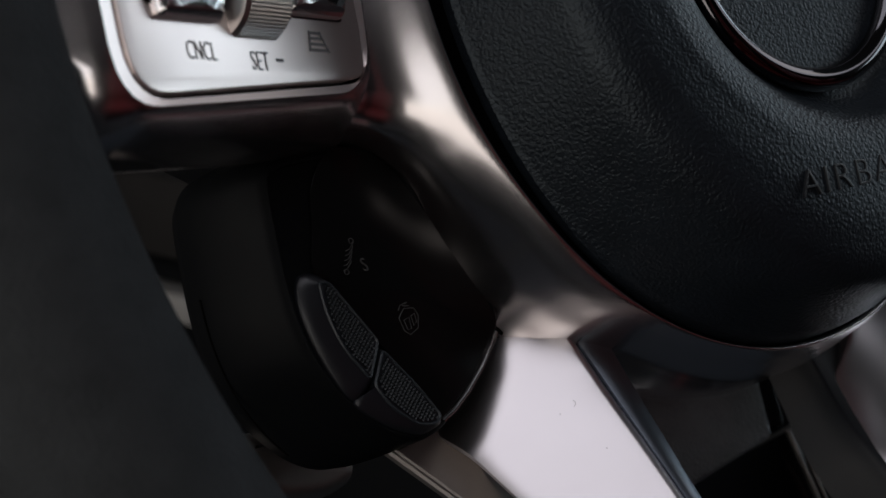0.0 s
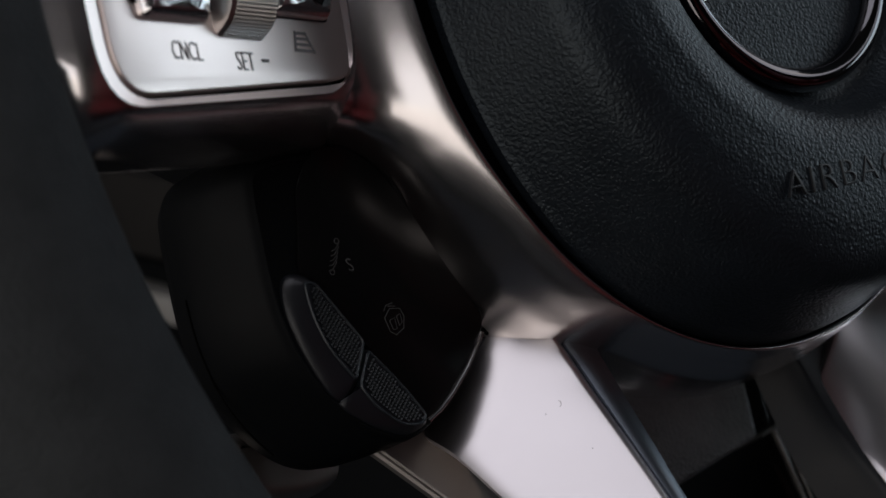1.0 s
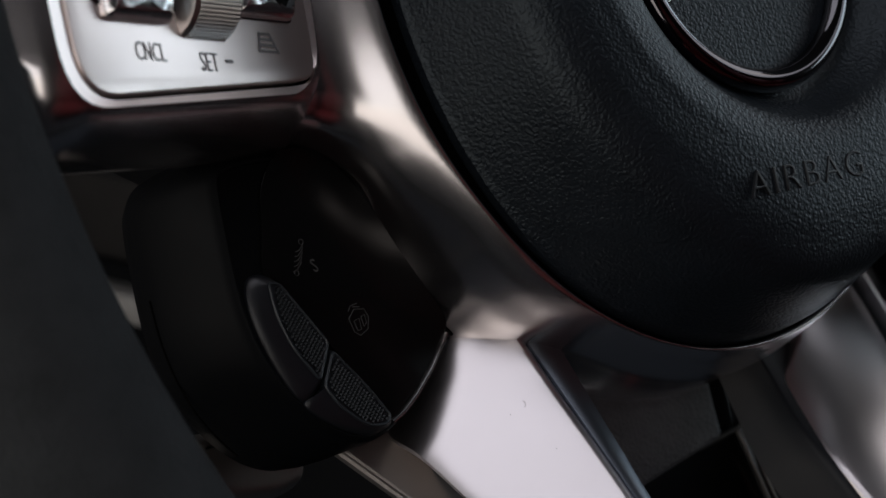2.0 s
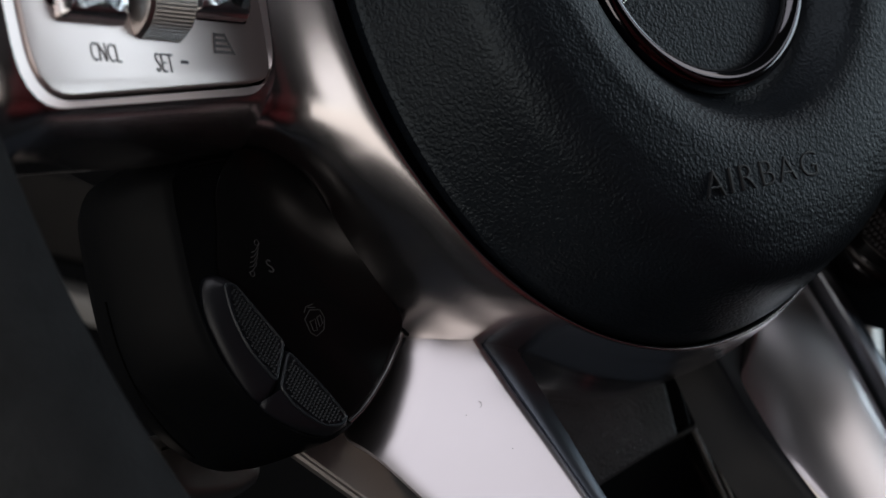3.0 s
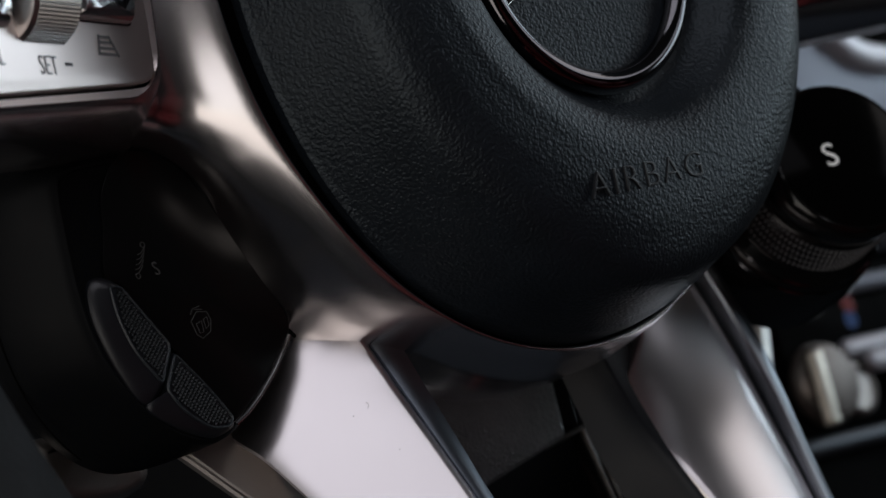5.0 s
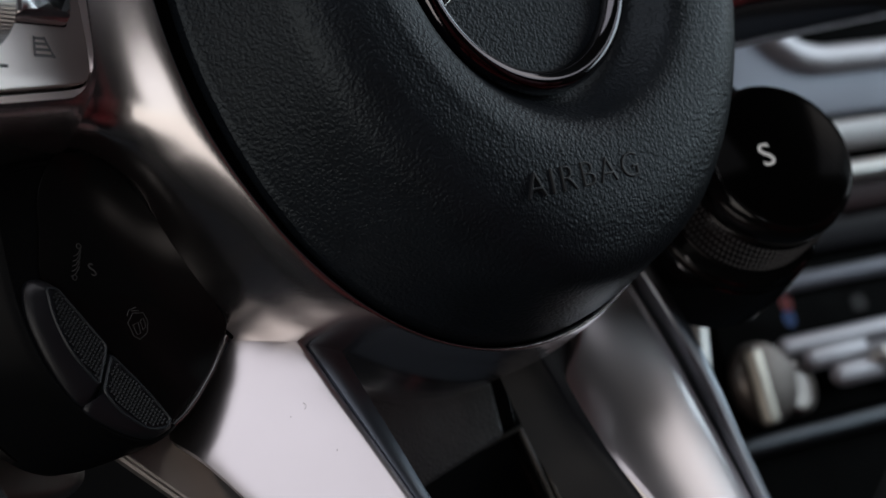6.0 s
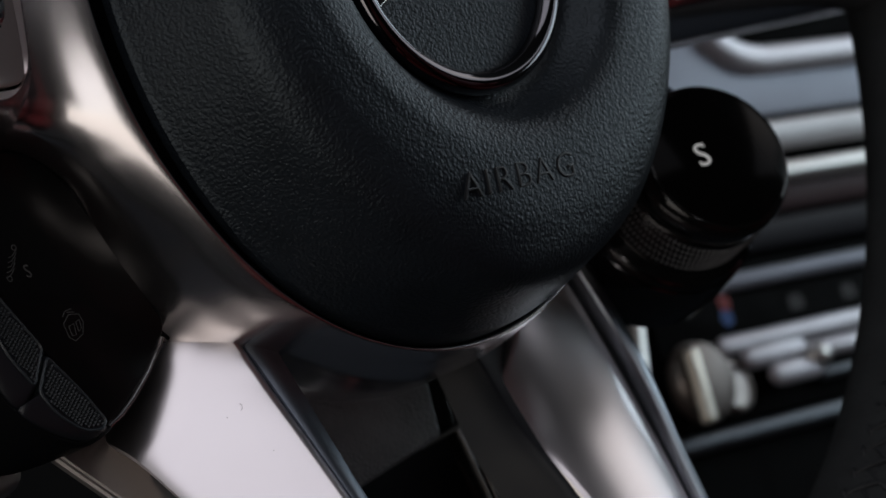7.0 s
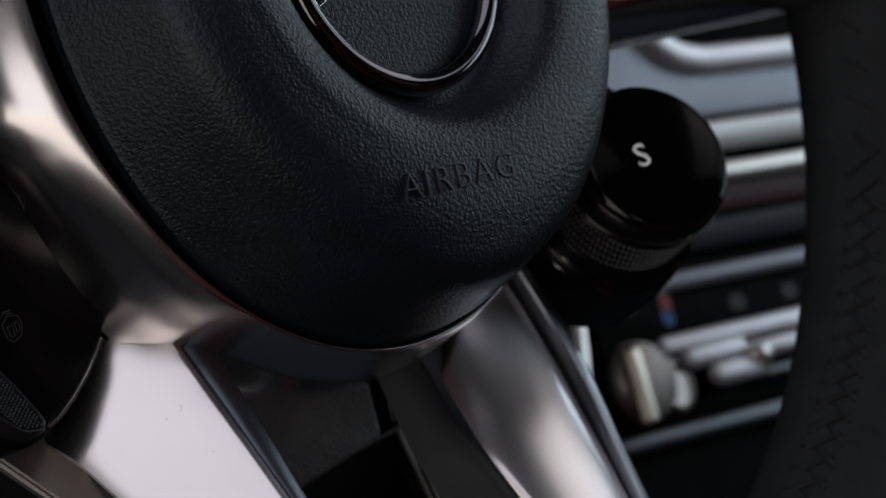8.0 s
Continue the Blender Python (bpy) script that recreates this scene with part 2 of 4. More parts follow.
def box(cx, cy, cz, sx, sy, sz, edge=0.004):
    """A block with eased edges on all sides."""
    bm = bmesh.new()
    bmesh.ops.create_cube(bm, size=1.0)
    for v in bm.verts:
        v.co = (cx + v.co.x * sx, cy + v.co.y * sy, cz + v.co.z * sz)
    if edge:
        bmesh.ops.bevel(bm, geom=list(bm.edges), offset=edge, segments=2, affect="EDGES", profile=0.5)
    return bm

# ---------------------------------------------------------------- cabin shell
WHEEL = pose(0, 0, 0.72, 69, 0, 0)
LEFT, RIGHT, REAR, FRONT, ROOF = -0.66, 1.20, -1.7, 0.75, 1.28


def shell(name, bm, mat, label, category):
    ob = part(name, bm, mat)
    return tagged(ob, label, category, kind="structure")


def wall_with_window(name, x, thick, y0, y1, z0, z1):
    """A side of the cabin at x, pierced by one window."""
    rects = [(REAR, FRONT, 0, z0), (REAR, FRONT, z1, ROOF), (REAR, y0, z0, z1), (y1, FRONT, z0, z1)]
    bm = bmesh.new()
    for a, b, c, d in rects:
        g = bmesh.ops.create_cube(bm, size=1.0)["verts"]
        for v in g:
            v.co = (x + v.co.x * thick, (a + b) / 2 + v.co.y * (b - a), (c + d) / 2 + v.co.z * (d - c))
    return shell(name, bm, LINING, "dark grey cabin side lining with window opening", "wall")


shell("floor", box(0.27, -0.475, -0.02, 1.86, 2.45, 0.04, 0), CARPET, "dark blue-grey carpeted cabin floor", "floor")
wall_with_window("wall_east", RIGHT + 0.02, 0.04, -0.80, 0.40, 0.76, 1.26)
wall_with_window("wall_west", LEFT - 0.02, 0.04, -0.97, 0.60, 0.43, 1.00)
shell("wall_south", box(0.27, REAR - 0.02, 0.64, 1.86, 0.04, 1.28, 0), LINING, "dark grey rear cabin wall", "wall")
shell("wall_north", box(0.27, FRONT + 0.02, 0.45, 1.86, 0.04, 0.90, 0), LINING, "dark bulkhead below the windscreen", "wall")


def ceiling():
    """Roof lining round two unseen openings, added for the roof fill lamps."""
    bm = bmesh.new()
    xs, ys = (LEFT, -0.56, 0.02, 0.73, 1.14, RIGHT), (REAR, -0.85, -0.56, -0.38, 0.06, FRONT)
    for i in range(5):
        for j in range(5):
            if (i == 1 and j in (2, 3)) or (i == 3 and j in (1, 2, 3)):
                continue
            a, b, c, d = xs[i], xs[i + 1], ys[j], ys[j + 1]
            for v in bmesh.ops.create_cube(bm, size=1.0)["verts"]:
                v.co = ((a + b) / 2 + v.co.x * (b - a), (c + d) / 2 + v.co.y * (d - c), ROOF + 0.015 + v.co.z * 0.03)
    return shell("ceiling", bm, LINING, "dark grey roof lining with two openings added for fill lamps", "ceiling")


ceiling()


def seat(name, x, label):
    """A bucket seat: cushion, backrest and headrest."""
    thing = new(name)
    thing.location = (x, -0.72, 0.0)
    tagged(thing, label, "seat", group="front seats")
    part("seat_base", box(0, 0, 0.11, 0.44, 0.46, 0.22, 0.02), MATT_BLACK, thing)
    part("seat_cushion", box(0, 0.01, 0.295, 0.34, 0.52, 0.15, 0.05), RED_LEATHER, thing)
    part("backrest", box(0, -0.30, 0.66, 0.34, 0.13, 0.62, 0.05), RED_LEATHER, thing)
    for side in (-1, 1):
        part("cushion_bolster", box(side * 0.215, 0.0, 0.305, 0.10, 0.50, 0.19, 0.045), RED_LEATHER, thing)
        part("backrest_bolster", box(side * 0.215, -0.275, 0.62, 0.10, 0.18, 0.50, 0.045), RED_LEATHER, thing)
        part("headrest_post", box(side * 0.06, -0.31, 0.975, 0.012, 0.012, 0.06, 0.003), CHROME, thing, "thin chrome headrest post")
    part("headrest", box(0, -0.31, 1.07, 0.28, 0.10, 0.17, 0.035), RED_LEATHER, thing)
    return thing


seat("driver_seat", 0.0, "red leather driver seat with black base")
seat("passenger_seat", 0.74, "red leather passenger seat with black base")

# ---------------------------------------------------------------- steering wheel
wheel = new("steering_wheel")
wheel.matrix_world = WHEEL
tagged(wheel, "dark leather sports steering wheel with satin metal spokes", "steering wheel")
MM = 0.001


def mm(pts):
    return [tuple(c * MM for c in p) for p in pts]


def polar(r, a, w):
    return (r * cos(a) * MM, r * sin(a) * MM, w * MM)


def hub(r, a, w):
    """The hub is round in the middle and a little taller than wide at its edge."""
    t = min(max((r - 36) / 36, 0), 1)
    narrow = 1 - (0.12 if cos(a) < 0 else 0.095) * t * t * (3 - 2 * t)
    low = -2.0 * (1 - t)
    return (r * cos(a) * narrow * MM, (r * sin(a) + low) * MM, w * MM)


# rim ----------------------------------------------------------------
RIM_R, RIM_W, TUBE_R, TUBE_W = 176.0, 3.0, 20.0, 18.0


def rim_radius(a):
    """The rim is round but for its fuller lower left quarter, where the bottom begins to flatten."""
    t = min(max((math.degrees(a) % 360 - 190) / 45, 0), 1) * min(max((275 - math.degrees(a) % 360) / 35, 0), 1)
    return RIM_R + 9.0 * t * t * (3 - 2 * t)


def rim():
    rings = []
    for i in range(192):
        a = i * tau / 192
        ring = []
        for k in range(40):
            b = k * tau / 40
            ring.append(polar(rim_radius(a) + TUBE_R * cos(b), a, RIM_W + TUBE_W * sin(b)))
        rings.append(ring)
    rings.append(rings[0])
    return loft(rings, True, False, False)


rim_ob = part("rim", rim(), RIM_LEATHER, wheel, "smooth black leather rim")


def on_rim(a, b, lift=0.0):
    return Vector(polar(RIM_R + (TUBE_R + lift) * cos(b), a, RIM_W + (TUBE_W + lift) * sin(b)))


SEAM = radians(150)
part("seam", tube([on_rim(radians(d * 0.5), SEAM, -0.25) for d in range(-200, 0)], 0.00035, 6), THREAD, rim_ob)


def stitch(length, sag):
    """One slanting thread, drawn along x, that dives into its holes at both ends."""
    pts = [(x * length, 0, 0.0008 * (1 - x * x) - 0.0004 - sag * (1 - abs(x))) for x in (-1, -0.85, -0.5, 0, 0.5, 0.85, 1)]
    return tube(pts, 0.0005, 6)


sewn = []


def sew(shape, a0, b0, a1, b1, lift=0.0):
    """Lays one thread between two holes of the rim, given by their angles round the wheel and round the tube."""
    p, q = on_rim(a0, b0), on_rim(a1, b1)
    a, b = (a0 + a1) / 2, (b0 + b1) / 2
    n = (on_rim(a, b) - Vector(polar(RIM_R, a, RIM_W))).normalized()
    d = (q - p).normalized()
    d = (d - n * d.dot(n)).normalized()
    ob = shape
    if shape not in sewn:
        sewn.append(shape)
    else:
        ob = new("stitch", shape.data)
        ob.parent = rim_ob
    ob.matrix_local = Matrix.Translation(on_rim(a, b, 0.1 + lift)) @ Matrix((d, n.cross(d), n)).transposed().to_4x4()
    return ob


knot = part("stitch", stitch(0.0014, 0.0), THREAD, rim_ob)
first = part("stitch", stitch(0.0046, 0.0), THREAD, rim_ob)
slack = part("stitch", stitch(0.0040, 0.0003), THREAD, rim_ob)
HALF, PITCH = 0.21, 2.25
# close cross stitching on the lower part of the rim
for i in range(26):
    a = radians(-80 + PITCH * i)
    up = radians(PITCH)
    at = [a + radians(random.uniform(-0.3, 0.3)) for _ in range(4)]
    sew(first, at[0], SEAM + HALF * 1.2, at[1] + up * 0.9, SEAM - HALF * 0.7, random.uniform(-0.2, 0.15))
    sew(slack, at[2] + up * 0.5, SEAM - HALF, at[3] + up * 1.5, SEAM + HALF * 0.8, random.uniform(-0.25, 0.2))
    # where the threads dive in, the leather puckers
    sew(knot, at[0] + up * 0.15, SEAM + HALF * 1.35, at[0] - up * 0.1, SEAM + HALF * 1.15, 0.0)
# wider single stitches higher up
for i in range(11):
    a = radians(-21 + 3.3 * i + random.uniform(-0.5, 0.5))
    sew(slack, a, SEAM - 0.10, a + radians(1.9 + random.uniform(-0.5, 0.5)), SEAM + 0.26, -0.25)

# airbag cover ---------------------------------------------------------
COVER = [(0.0, 17.2), (24, 17.2), (32, 17.3), (35.5, 18.0), (38.0, 20.2), (40.4, 22.8), (43.0, 24.2), (47, 24.8), (54, 24.6), (60, 24.0),
         (65.0, 22.7), (68.5, 21.0), (71.4, 18.0), (73.8, 13.8), (75.4, 8.8), (76.0, 4.4), (76.3, 0.0), (76.4, -3.2), (76.0, -4.6), (74.6, -5.2), (71.0, -5.4)]


def height(r):
    for (a, p), (b, q) in zip(COVER, COVER[1:]):
        if a <= r <= b:
            t = (r - a) / (b - a)
            return p + (q - p) * t
    return COVER[-1][1]


FLANK_LINE = [(46, 24.6), (54, 23.2), (60, 21.2), (63.6, 19.3), (65.4, 17.8), (66.8, 15.6), (75.4, -1.4), (76.4, -2.6)]


def flank_height(r, w):
    """Towards its sides the cover falls off in a straight flank below a soft ridge."""
    if r <= FLANK_LINE[0][0]:
        return w
    for (a, p), (b, q) in zip(FLANK_LINE, FLANK_LINE[1:]):
        if a <= r <= b:
            return min(w, p + (q - p) * (r - a) / (b - a))
    return w


def cover():
    prof = spline(COVER, 5, closed=False)
    rings = []
    for r, w in prof[1:]:
        ring = []
        for k in range(144):
            a = k * tau / 144
            low, soft = max(-sin(a), 0) ** 3, min(max((-sin(a) - 0.45) / 0.4, 0), 1) * min(max((0.6 - cos(a)) / 0.3, 0), 1)
            g = min(max((-cos(a) + 0.02) / 0.86, 0), 1)
            g = g * g * (3 - 2 * g)
            if w < -2:
                z = w - 1.6 * low
            else:
                z = w - soft * 7.0 * math.exp(-((r - 74.6) / 2.2) ** 2)
                z = max(z + (flank_height(r, w) - z) * g, -2.4 - 1.6 * low + 0.02 * w)
            wide = 2.7 * max(-sin(a), 0) ** 2.5 * max(r - 64, 0) / 12.3
            tight = 4.5 * max(cos(a - radians(195)), 0) * min(max((r - 31.5) / 3.5, 0), 1) * min(max((50 - r) / 9, 0), 1)
            dish = min(max((50 - r) / 12, 0), 1)
            dish = dish * dish * (3 - 2 * dish)
            u, v, z = hub((max(r, 0.05) + wide - tight) * (1 - 0.05 * dish), a, z)
            ring.append((u + 0.0011 * dish, v - 0.0014 * dish, z))
        rings.append(ring)
    rings.insert(0, [(0.0011 + 0.00002 * cos(k * tau / 144), -0.0034 + 0.00002 * sin(k * tau / 144), prof[0][1] * MM) for k in range(144)])
    return loft(rings)


cover_ob = part("airbag_cover", cover(), GRAIN, wheel, "grained black padded airbag cover", sharp=80)


def on_cover(x, y, z=0.0):
    """Lettering that follows the cover's swell, its middle below the badge."""
    u, v = x * 1000 - 1.4, y * 1000 - 54.7 + 0.05 * x * 1000
    w = height(hypot(u * 1.05, v)) - 0.02 + z * 1000
    return (u * MM, v * MM, w * MM)


part("lettering", letters("AIRBAG", 0.0073, 0.00022, on_cover, 1.10, space=1.2, round_edge=0.00014, thin=0.00022), SMOOTH_SKIN, cover_ob, "raised lettering in the black cover")

# badge ring in its dish
def badge_ring():
    rings = []
    for i in range(120):
        a = i * tau / 120
        ring = []
        for k in range(20):
            b = k * tau / 20
            u, v, w = hub(27.2 + 2.4 * cos(b), a, 18.6 + 2.3 * sin(b))
            ring.append((u + 0.0014, v - 0.0032, w))
        rings.append(ring)
    rings.append(rings[0])
    return loft(rings, True, False, False)


badge = part("badge_ring", badge_ring(), DARK_CHROME, wheel, "glossy dark chrome ring round the badge")
wing = rounded(mm([(-24.6, -16.8), (-21.6, -16.4), (-6.5, -8.0), (-2.5, -2.0), (-10, -2.5), (-25.4, -14.8)]), 0.0008)
part("emblem", slab(wing, 0.0172, 0.0192, 0.0005), CHROME, badge, "small plain chrome badge wing")

# groove and bowl ------------------------------------------------------
part("groove", loft([[hub(r, k * tau / 120, w) for k in range(120)] for r, w in ((73.4, 0.0), (73.4, -11.0), (82.0, -11.0), (82.0, -14.0), (70.0, -14.0), (70.0, 0.0), (73.4, 0.0))],
                    True, False, False), GAP_BLACK, wheel)

# radius, height, swell at the spoke roots, swell of the broad shoulder higher up
BOWL = [(79.6, -13.0, 0.0, 0.6), (79.6, -4.8, 0.0, 0.7), (79.7, -3.6, 0.0, 0.8), (80.0, -3.1, 0.0, 0.9), (80.45, -3.25, 0.04, 1.3), (81.0, -4.5, 0.12, 2.8), (81.8, -7.0, 0.22, 4.8),
        (82.4, -10.5, 0.34, 7.2), (82.8, -14.5, 0.5, 8.2), (82.4, -19.0, 0.72, 7.8), (81.8, -25.0, 1.04, 4.0), (81.0, -31.0, 1.3, -2.0), (79.8, -37.0, 1.3, -5.0), (76.0, -41.0, 0.9, -6.0),
        (66.0, -43.0, 0.0, 0.0), (40.0, -44.0, 0.0, 0.0)]


def bowl():
    prof = spline(BOWL, 8, closed=False)
    rings = []
    for i in range(240):
        a = i * tau / 240
        d = abs((math.degrees(a) - 270 + 180) % 360 - 180)
        root = 8.0 * math.exp(-(abs(d - 47) / (14 if d < 47 else 16)) ** 2.7)
        t = min(max((d - 52) / 22, 0), 1)
        shoulder = t * t * (3 - 2 * t) * (1.0 if cos(a) < 0 else 0.45)
        chin = 3.6 * math.exp(-(d / 26) ** 2)
        rings.append([hub(r + root * s + shoulder * q + chin * min(max((-w - 8) / 20, 0), 1), a, w) for r, w, s, q in prof])
    rings.append(rings[0])
    return loft(rings, False, False, False)


part("hub_bezel", bowl(), SATIN, wheel, "satin silver metal bowl round the airbag cover", sharp=60)

# lower spokes ---------------------------------------------------------
LEAN_OUT = 0.42


def spoke_place(side, roll):
    """Local x outward from the wheel's middle line, y downward along the spoke, z out of its face; roll turns the face outward."""
    s, r = hypot(1, LEAN_OUT), radians(roll)
    e1, e2, e3 = Vector((side, 0, 0)), Vector((0, -1 / s, LEAN_OUT / s)), Vector((0, LEAN_OUT / s, 1 / s))
    at = plane((side * 0.042, -0.064, -0.019 if side < 0 else -0.032), e1 * cos(r) - e3 * sin(r), e2, e3 * cos(r) + e1 * sin(r))
    return lambda x, y, z=0.0: at(x - 0.042, y, z)


def bend(side, y, s):
    """How the right blade, s of the way across it, rises towards its root and is scooped out along its inner edge, in millimetres."""
    if side < 0:
        return 0.0
    scoop = (1 - cos(tau * min(max(y + 2, 0.0), 50.0) / 50)) / 2
    return 0.002 * max(34.0 - y, 0.0) ** 2 - 2.2 * scoop * (1 - 0.5 * min(max(s, 0.0), 1.0))


def spoke(side, roll, inner, edge, fold, slant, crown):
    """A blade with a flat face, a narrow inner chamfer and an outer edge that rolls back by `fold` along its length."""
    place = spoke_place(side, roll)
    edge = spline(edge, 5, closed=False)
    rings = []
    for y, x1, x0, f in edge:
        sec = [(x0 - inner - 0.8, -9.0), (x0 - inner - 0.2, -4.0), (x0 - inner, -2.4), (x0 - inner + 0.3, -1.6), (x0 - 0.7, -0.38), (x0 - 0.05, -0.04), (x0 + 0.5, 0.0), (x0 + 2.0, 0.0)]
        flat = x1 - f
        sec += [(x0 + 2.0 + (flat - x0 - 2.0) * k / 7, 0.0) for k in range(1, 8)]
        for k in range(1, 9):
            t = k / 8
            sec.append((flat + f * t, -fold * (f * t) ** 2))
        d = fold * f * f
        sec += [(x1 + 0.15, -d - 0.8), (x1 - 0.4, -d - 2.4), (x1 - 3, -d - 8.0)]
        mid = (x0 + x1) / 2 if side < 0 else 0.5 * x1 + 15.0
        lift = [bend(side, y, (x - x0) / (x1 - x0)) for x, z in sec]
        sec = [(x - 1.05 * d, z + d - crown * (abs(x - mid) / 16) ** (3 if x < mid else 2)) for (x, z), d in zip(sec, lift)]
        rings.append([place(x * MM, (y + slant * (57 - x) * max(0.0, 1 - max(y, 0) / 30)) * MM, z * MM) for x, z in sec])
    return part("spoke", loft(rings), BLADE, wheel, "bright satin metal lower spoke blade", sharp=24)


# along the spoke: distance down, outer edge, inner edge, width of the rolled edge
spoke(-1, 28, 1.8, [(-4.0, 54.0, 45.7, 4.6), (-0.3, 57.0, 45.4, 5.7), (2, 59.6, 45.2, 6.8), (4.1, 62.0, 45.0, 8.1), (7, 65.5, 44.8, 10), (9.7, 69.4, 44.55, 12), (12.4, 74.0, 44.3, 14.6), (14.5, 74.4, 44.1, 13.2), (17, 73.6, 43.9, 10),
                    (20.4, 72.3, 43.6, 5.3), (24, 70.8, 43.3, 3.4), (30.8, 68.2, 42.7, 3), (50, 61, 41.0, 2.4), (100, 47, 37.2, 2.4)], 0.032, 0.38, 0.45)
spoke(1, 0, 1.4, [(-6, 67, 44, 9), (8, 67.6, 43.4, 9), (14, 67.5, 40.2, 9), (18, 67.4, 36, 9), (22, 67.2, 31.6, 9), (26, 66.9, 28.8, 9), (30, 66.5, 28.3, 9), (36, 65.8, 28.9, 9), (50, 63.5, 31.8, 8), (70, 61, 34.5, 8), (118, 57, 38, 8)], 0.020, 0.0, 2.1)


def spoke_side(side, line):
    """Inner flank under the blade's inner edge, its shade put into a near-black colour."""
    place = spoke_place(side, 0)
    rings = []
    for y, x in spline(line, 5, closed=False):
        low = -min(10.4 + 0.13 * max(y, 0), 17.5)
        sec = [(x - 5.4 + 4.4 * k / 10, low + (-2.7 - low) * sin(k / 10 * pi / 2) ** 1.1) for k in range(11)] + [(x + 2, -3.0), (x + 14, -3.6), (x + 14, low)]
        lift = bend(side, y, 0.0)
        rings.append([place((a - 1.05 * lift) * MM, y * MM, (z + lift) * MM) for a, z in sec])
    return part("spoke_flank", loft(rings), FLANK, wheel, "spoke flank with its shade put into a near-black colour", sharp=30)


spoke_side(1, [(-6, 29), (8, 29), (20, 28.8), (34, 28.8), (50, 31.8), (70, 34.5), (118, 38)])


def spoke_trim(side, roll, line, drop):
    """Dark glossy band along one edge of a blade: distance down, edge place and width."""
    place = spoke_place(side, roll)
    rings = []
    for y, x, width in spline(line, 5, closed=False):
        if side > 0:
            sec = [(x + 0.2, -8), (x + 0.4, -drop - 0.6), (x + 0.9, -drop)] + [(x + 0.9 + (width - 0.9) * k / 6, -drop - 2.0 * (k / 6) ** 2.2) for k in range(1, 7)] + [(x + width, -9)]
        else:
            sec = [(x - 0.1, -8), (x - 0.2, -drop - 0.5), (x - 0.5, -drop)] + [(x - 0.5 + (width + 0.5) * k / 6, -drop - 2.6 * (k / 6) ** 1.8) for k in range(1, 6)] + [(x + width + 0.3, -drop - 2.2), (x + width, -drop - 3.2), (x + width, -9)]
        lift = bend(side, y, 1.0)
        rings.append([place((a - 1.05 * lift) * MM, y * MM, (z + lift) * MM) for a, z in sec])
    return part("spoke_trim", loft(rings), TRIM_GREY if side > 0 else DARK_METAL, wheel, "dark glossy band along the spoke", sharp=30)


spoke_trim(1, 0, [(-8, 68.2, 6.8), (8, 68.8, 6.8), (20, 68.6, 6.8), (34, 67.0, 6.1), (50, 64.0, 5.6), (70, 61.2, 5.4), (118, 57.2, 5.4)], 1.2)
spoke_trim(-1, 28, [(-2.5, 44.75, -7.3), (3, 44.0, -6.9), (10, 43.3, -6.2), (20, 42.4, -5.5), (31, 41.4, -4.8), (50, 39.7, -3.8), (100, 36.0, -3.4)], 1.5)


part("edge_bead", tube(mm([(-58.6, -65.6, -21.6), (-60.0, -67.3, -21.4), (-64.1, -71.8, -21.4), (-68.8, -75.9, -21.4), (-72.5, -78.5, -21.4), (-75.9, -80.2, -21.4)]), 0.00034, 8),
     CHROME, wheel, "thin bright bead between spoke and pod")


part("joint", tube(mm([(-54.6, -65.9, -27.0), (-52.8, -65.95, -25.05), (-50.5, -66.6, -22.8), (-48.0, -67.45, -20.95), (-45.5, -68.3, -19.1), (-43.0, -69.3, -17.25), (-41.6, -70.0, -16.5), (-38.9, -71.3, -15.1)]), 0.00025, 8),
     GAP_BLACK, wheel, "narrow dark joint where the spoke meets the bowl")
part("joint", tube(mm([(-56.6, -64.2, -25.3), (-55.4, -65.0, -25.2), (-54.4, -65.7, -25.25)]), 0.00032, 8), GAP_BLACK, wheel, "small dark notch between spoke, bowl and pod")


def spoke_back(side):
    """Brownish metal strip that shows behind the blade's outer edge."""
    s = hypot(1, LEAN_OUT)
    at = plane((0, -0.064, -0.042), (side, 0, 0), (0, -1 / s, LEAN_OUT / s), (0, LEAN_OUT / s, 1 / s))
    poly = rounded(mm([(89.0, 6.4), (70, 4), (52, 40), (52, 110), (58, 110), (65, 40)]), 0.002)
    rings = []
    for d, z in ((0.5, -2.2), (0.5, -1.3), (0.0, -0.9), (0.0, -0.3), (-0.4, 0.0)):
        rings.append([at(x, y, z * MM) for x, y in offset(poly, d * MM)])
    return part("spoke_back", loft(rings), BRONZE, wheel, "dull bronze strip behind the spoke", sharp=30)


spoke_back(-1)

# switch arms ----------------------------------------------------------
TAU_ARM, TAU_RIGHT = math.atan(0.30), math.atan(0.40)


def arm_place(side):
    if side < 0:
        c, s = cos(TAU_ARM), sin(TAU_ARM)
        at = plane((-0.085, 0.0, -0.007), (-c, 0.035, s), (0, 1, 0.03), (s, -0.03, c))
        return lambda x, y, z=0.0: at(0.882 * x, y, z)
    c, s = cos(TAU_RIGHT), sin(TAU_RIGHT)
    return plane((0.085, 0.007, -0.007), (c, 0.07, s), (0, 1, 0), (-s, 0, c))


FRAME = mm([(78.4, -26.9), (6, -21.3), (-1.6, -15.2), (-4.6, 6), (-1, 24), (78.4, 24)])
FRAME_R = [0.012, 0.006, 0.008, 0.01, 0.01, 0.01]
PLATE_OUT = mm([(73.6, -24.2), (9, -18.8), (1.2, -17.7), (-0.8, 0), (1.2, 20), (73.6, 20)])
PLATE_R = [0.010, 0.004, 0.005, 0.01, 0.006, 0.006]


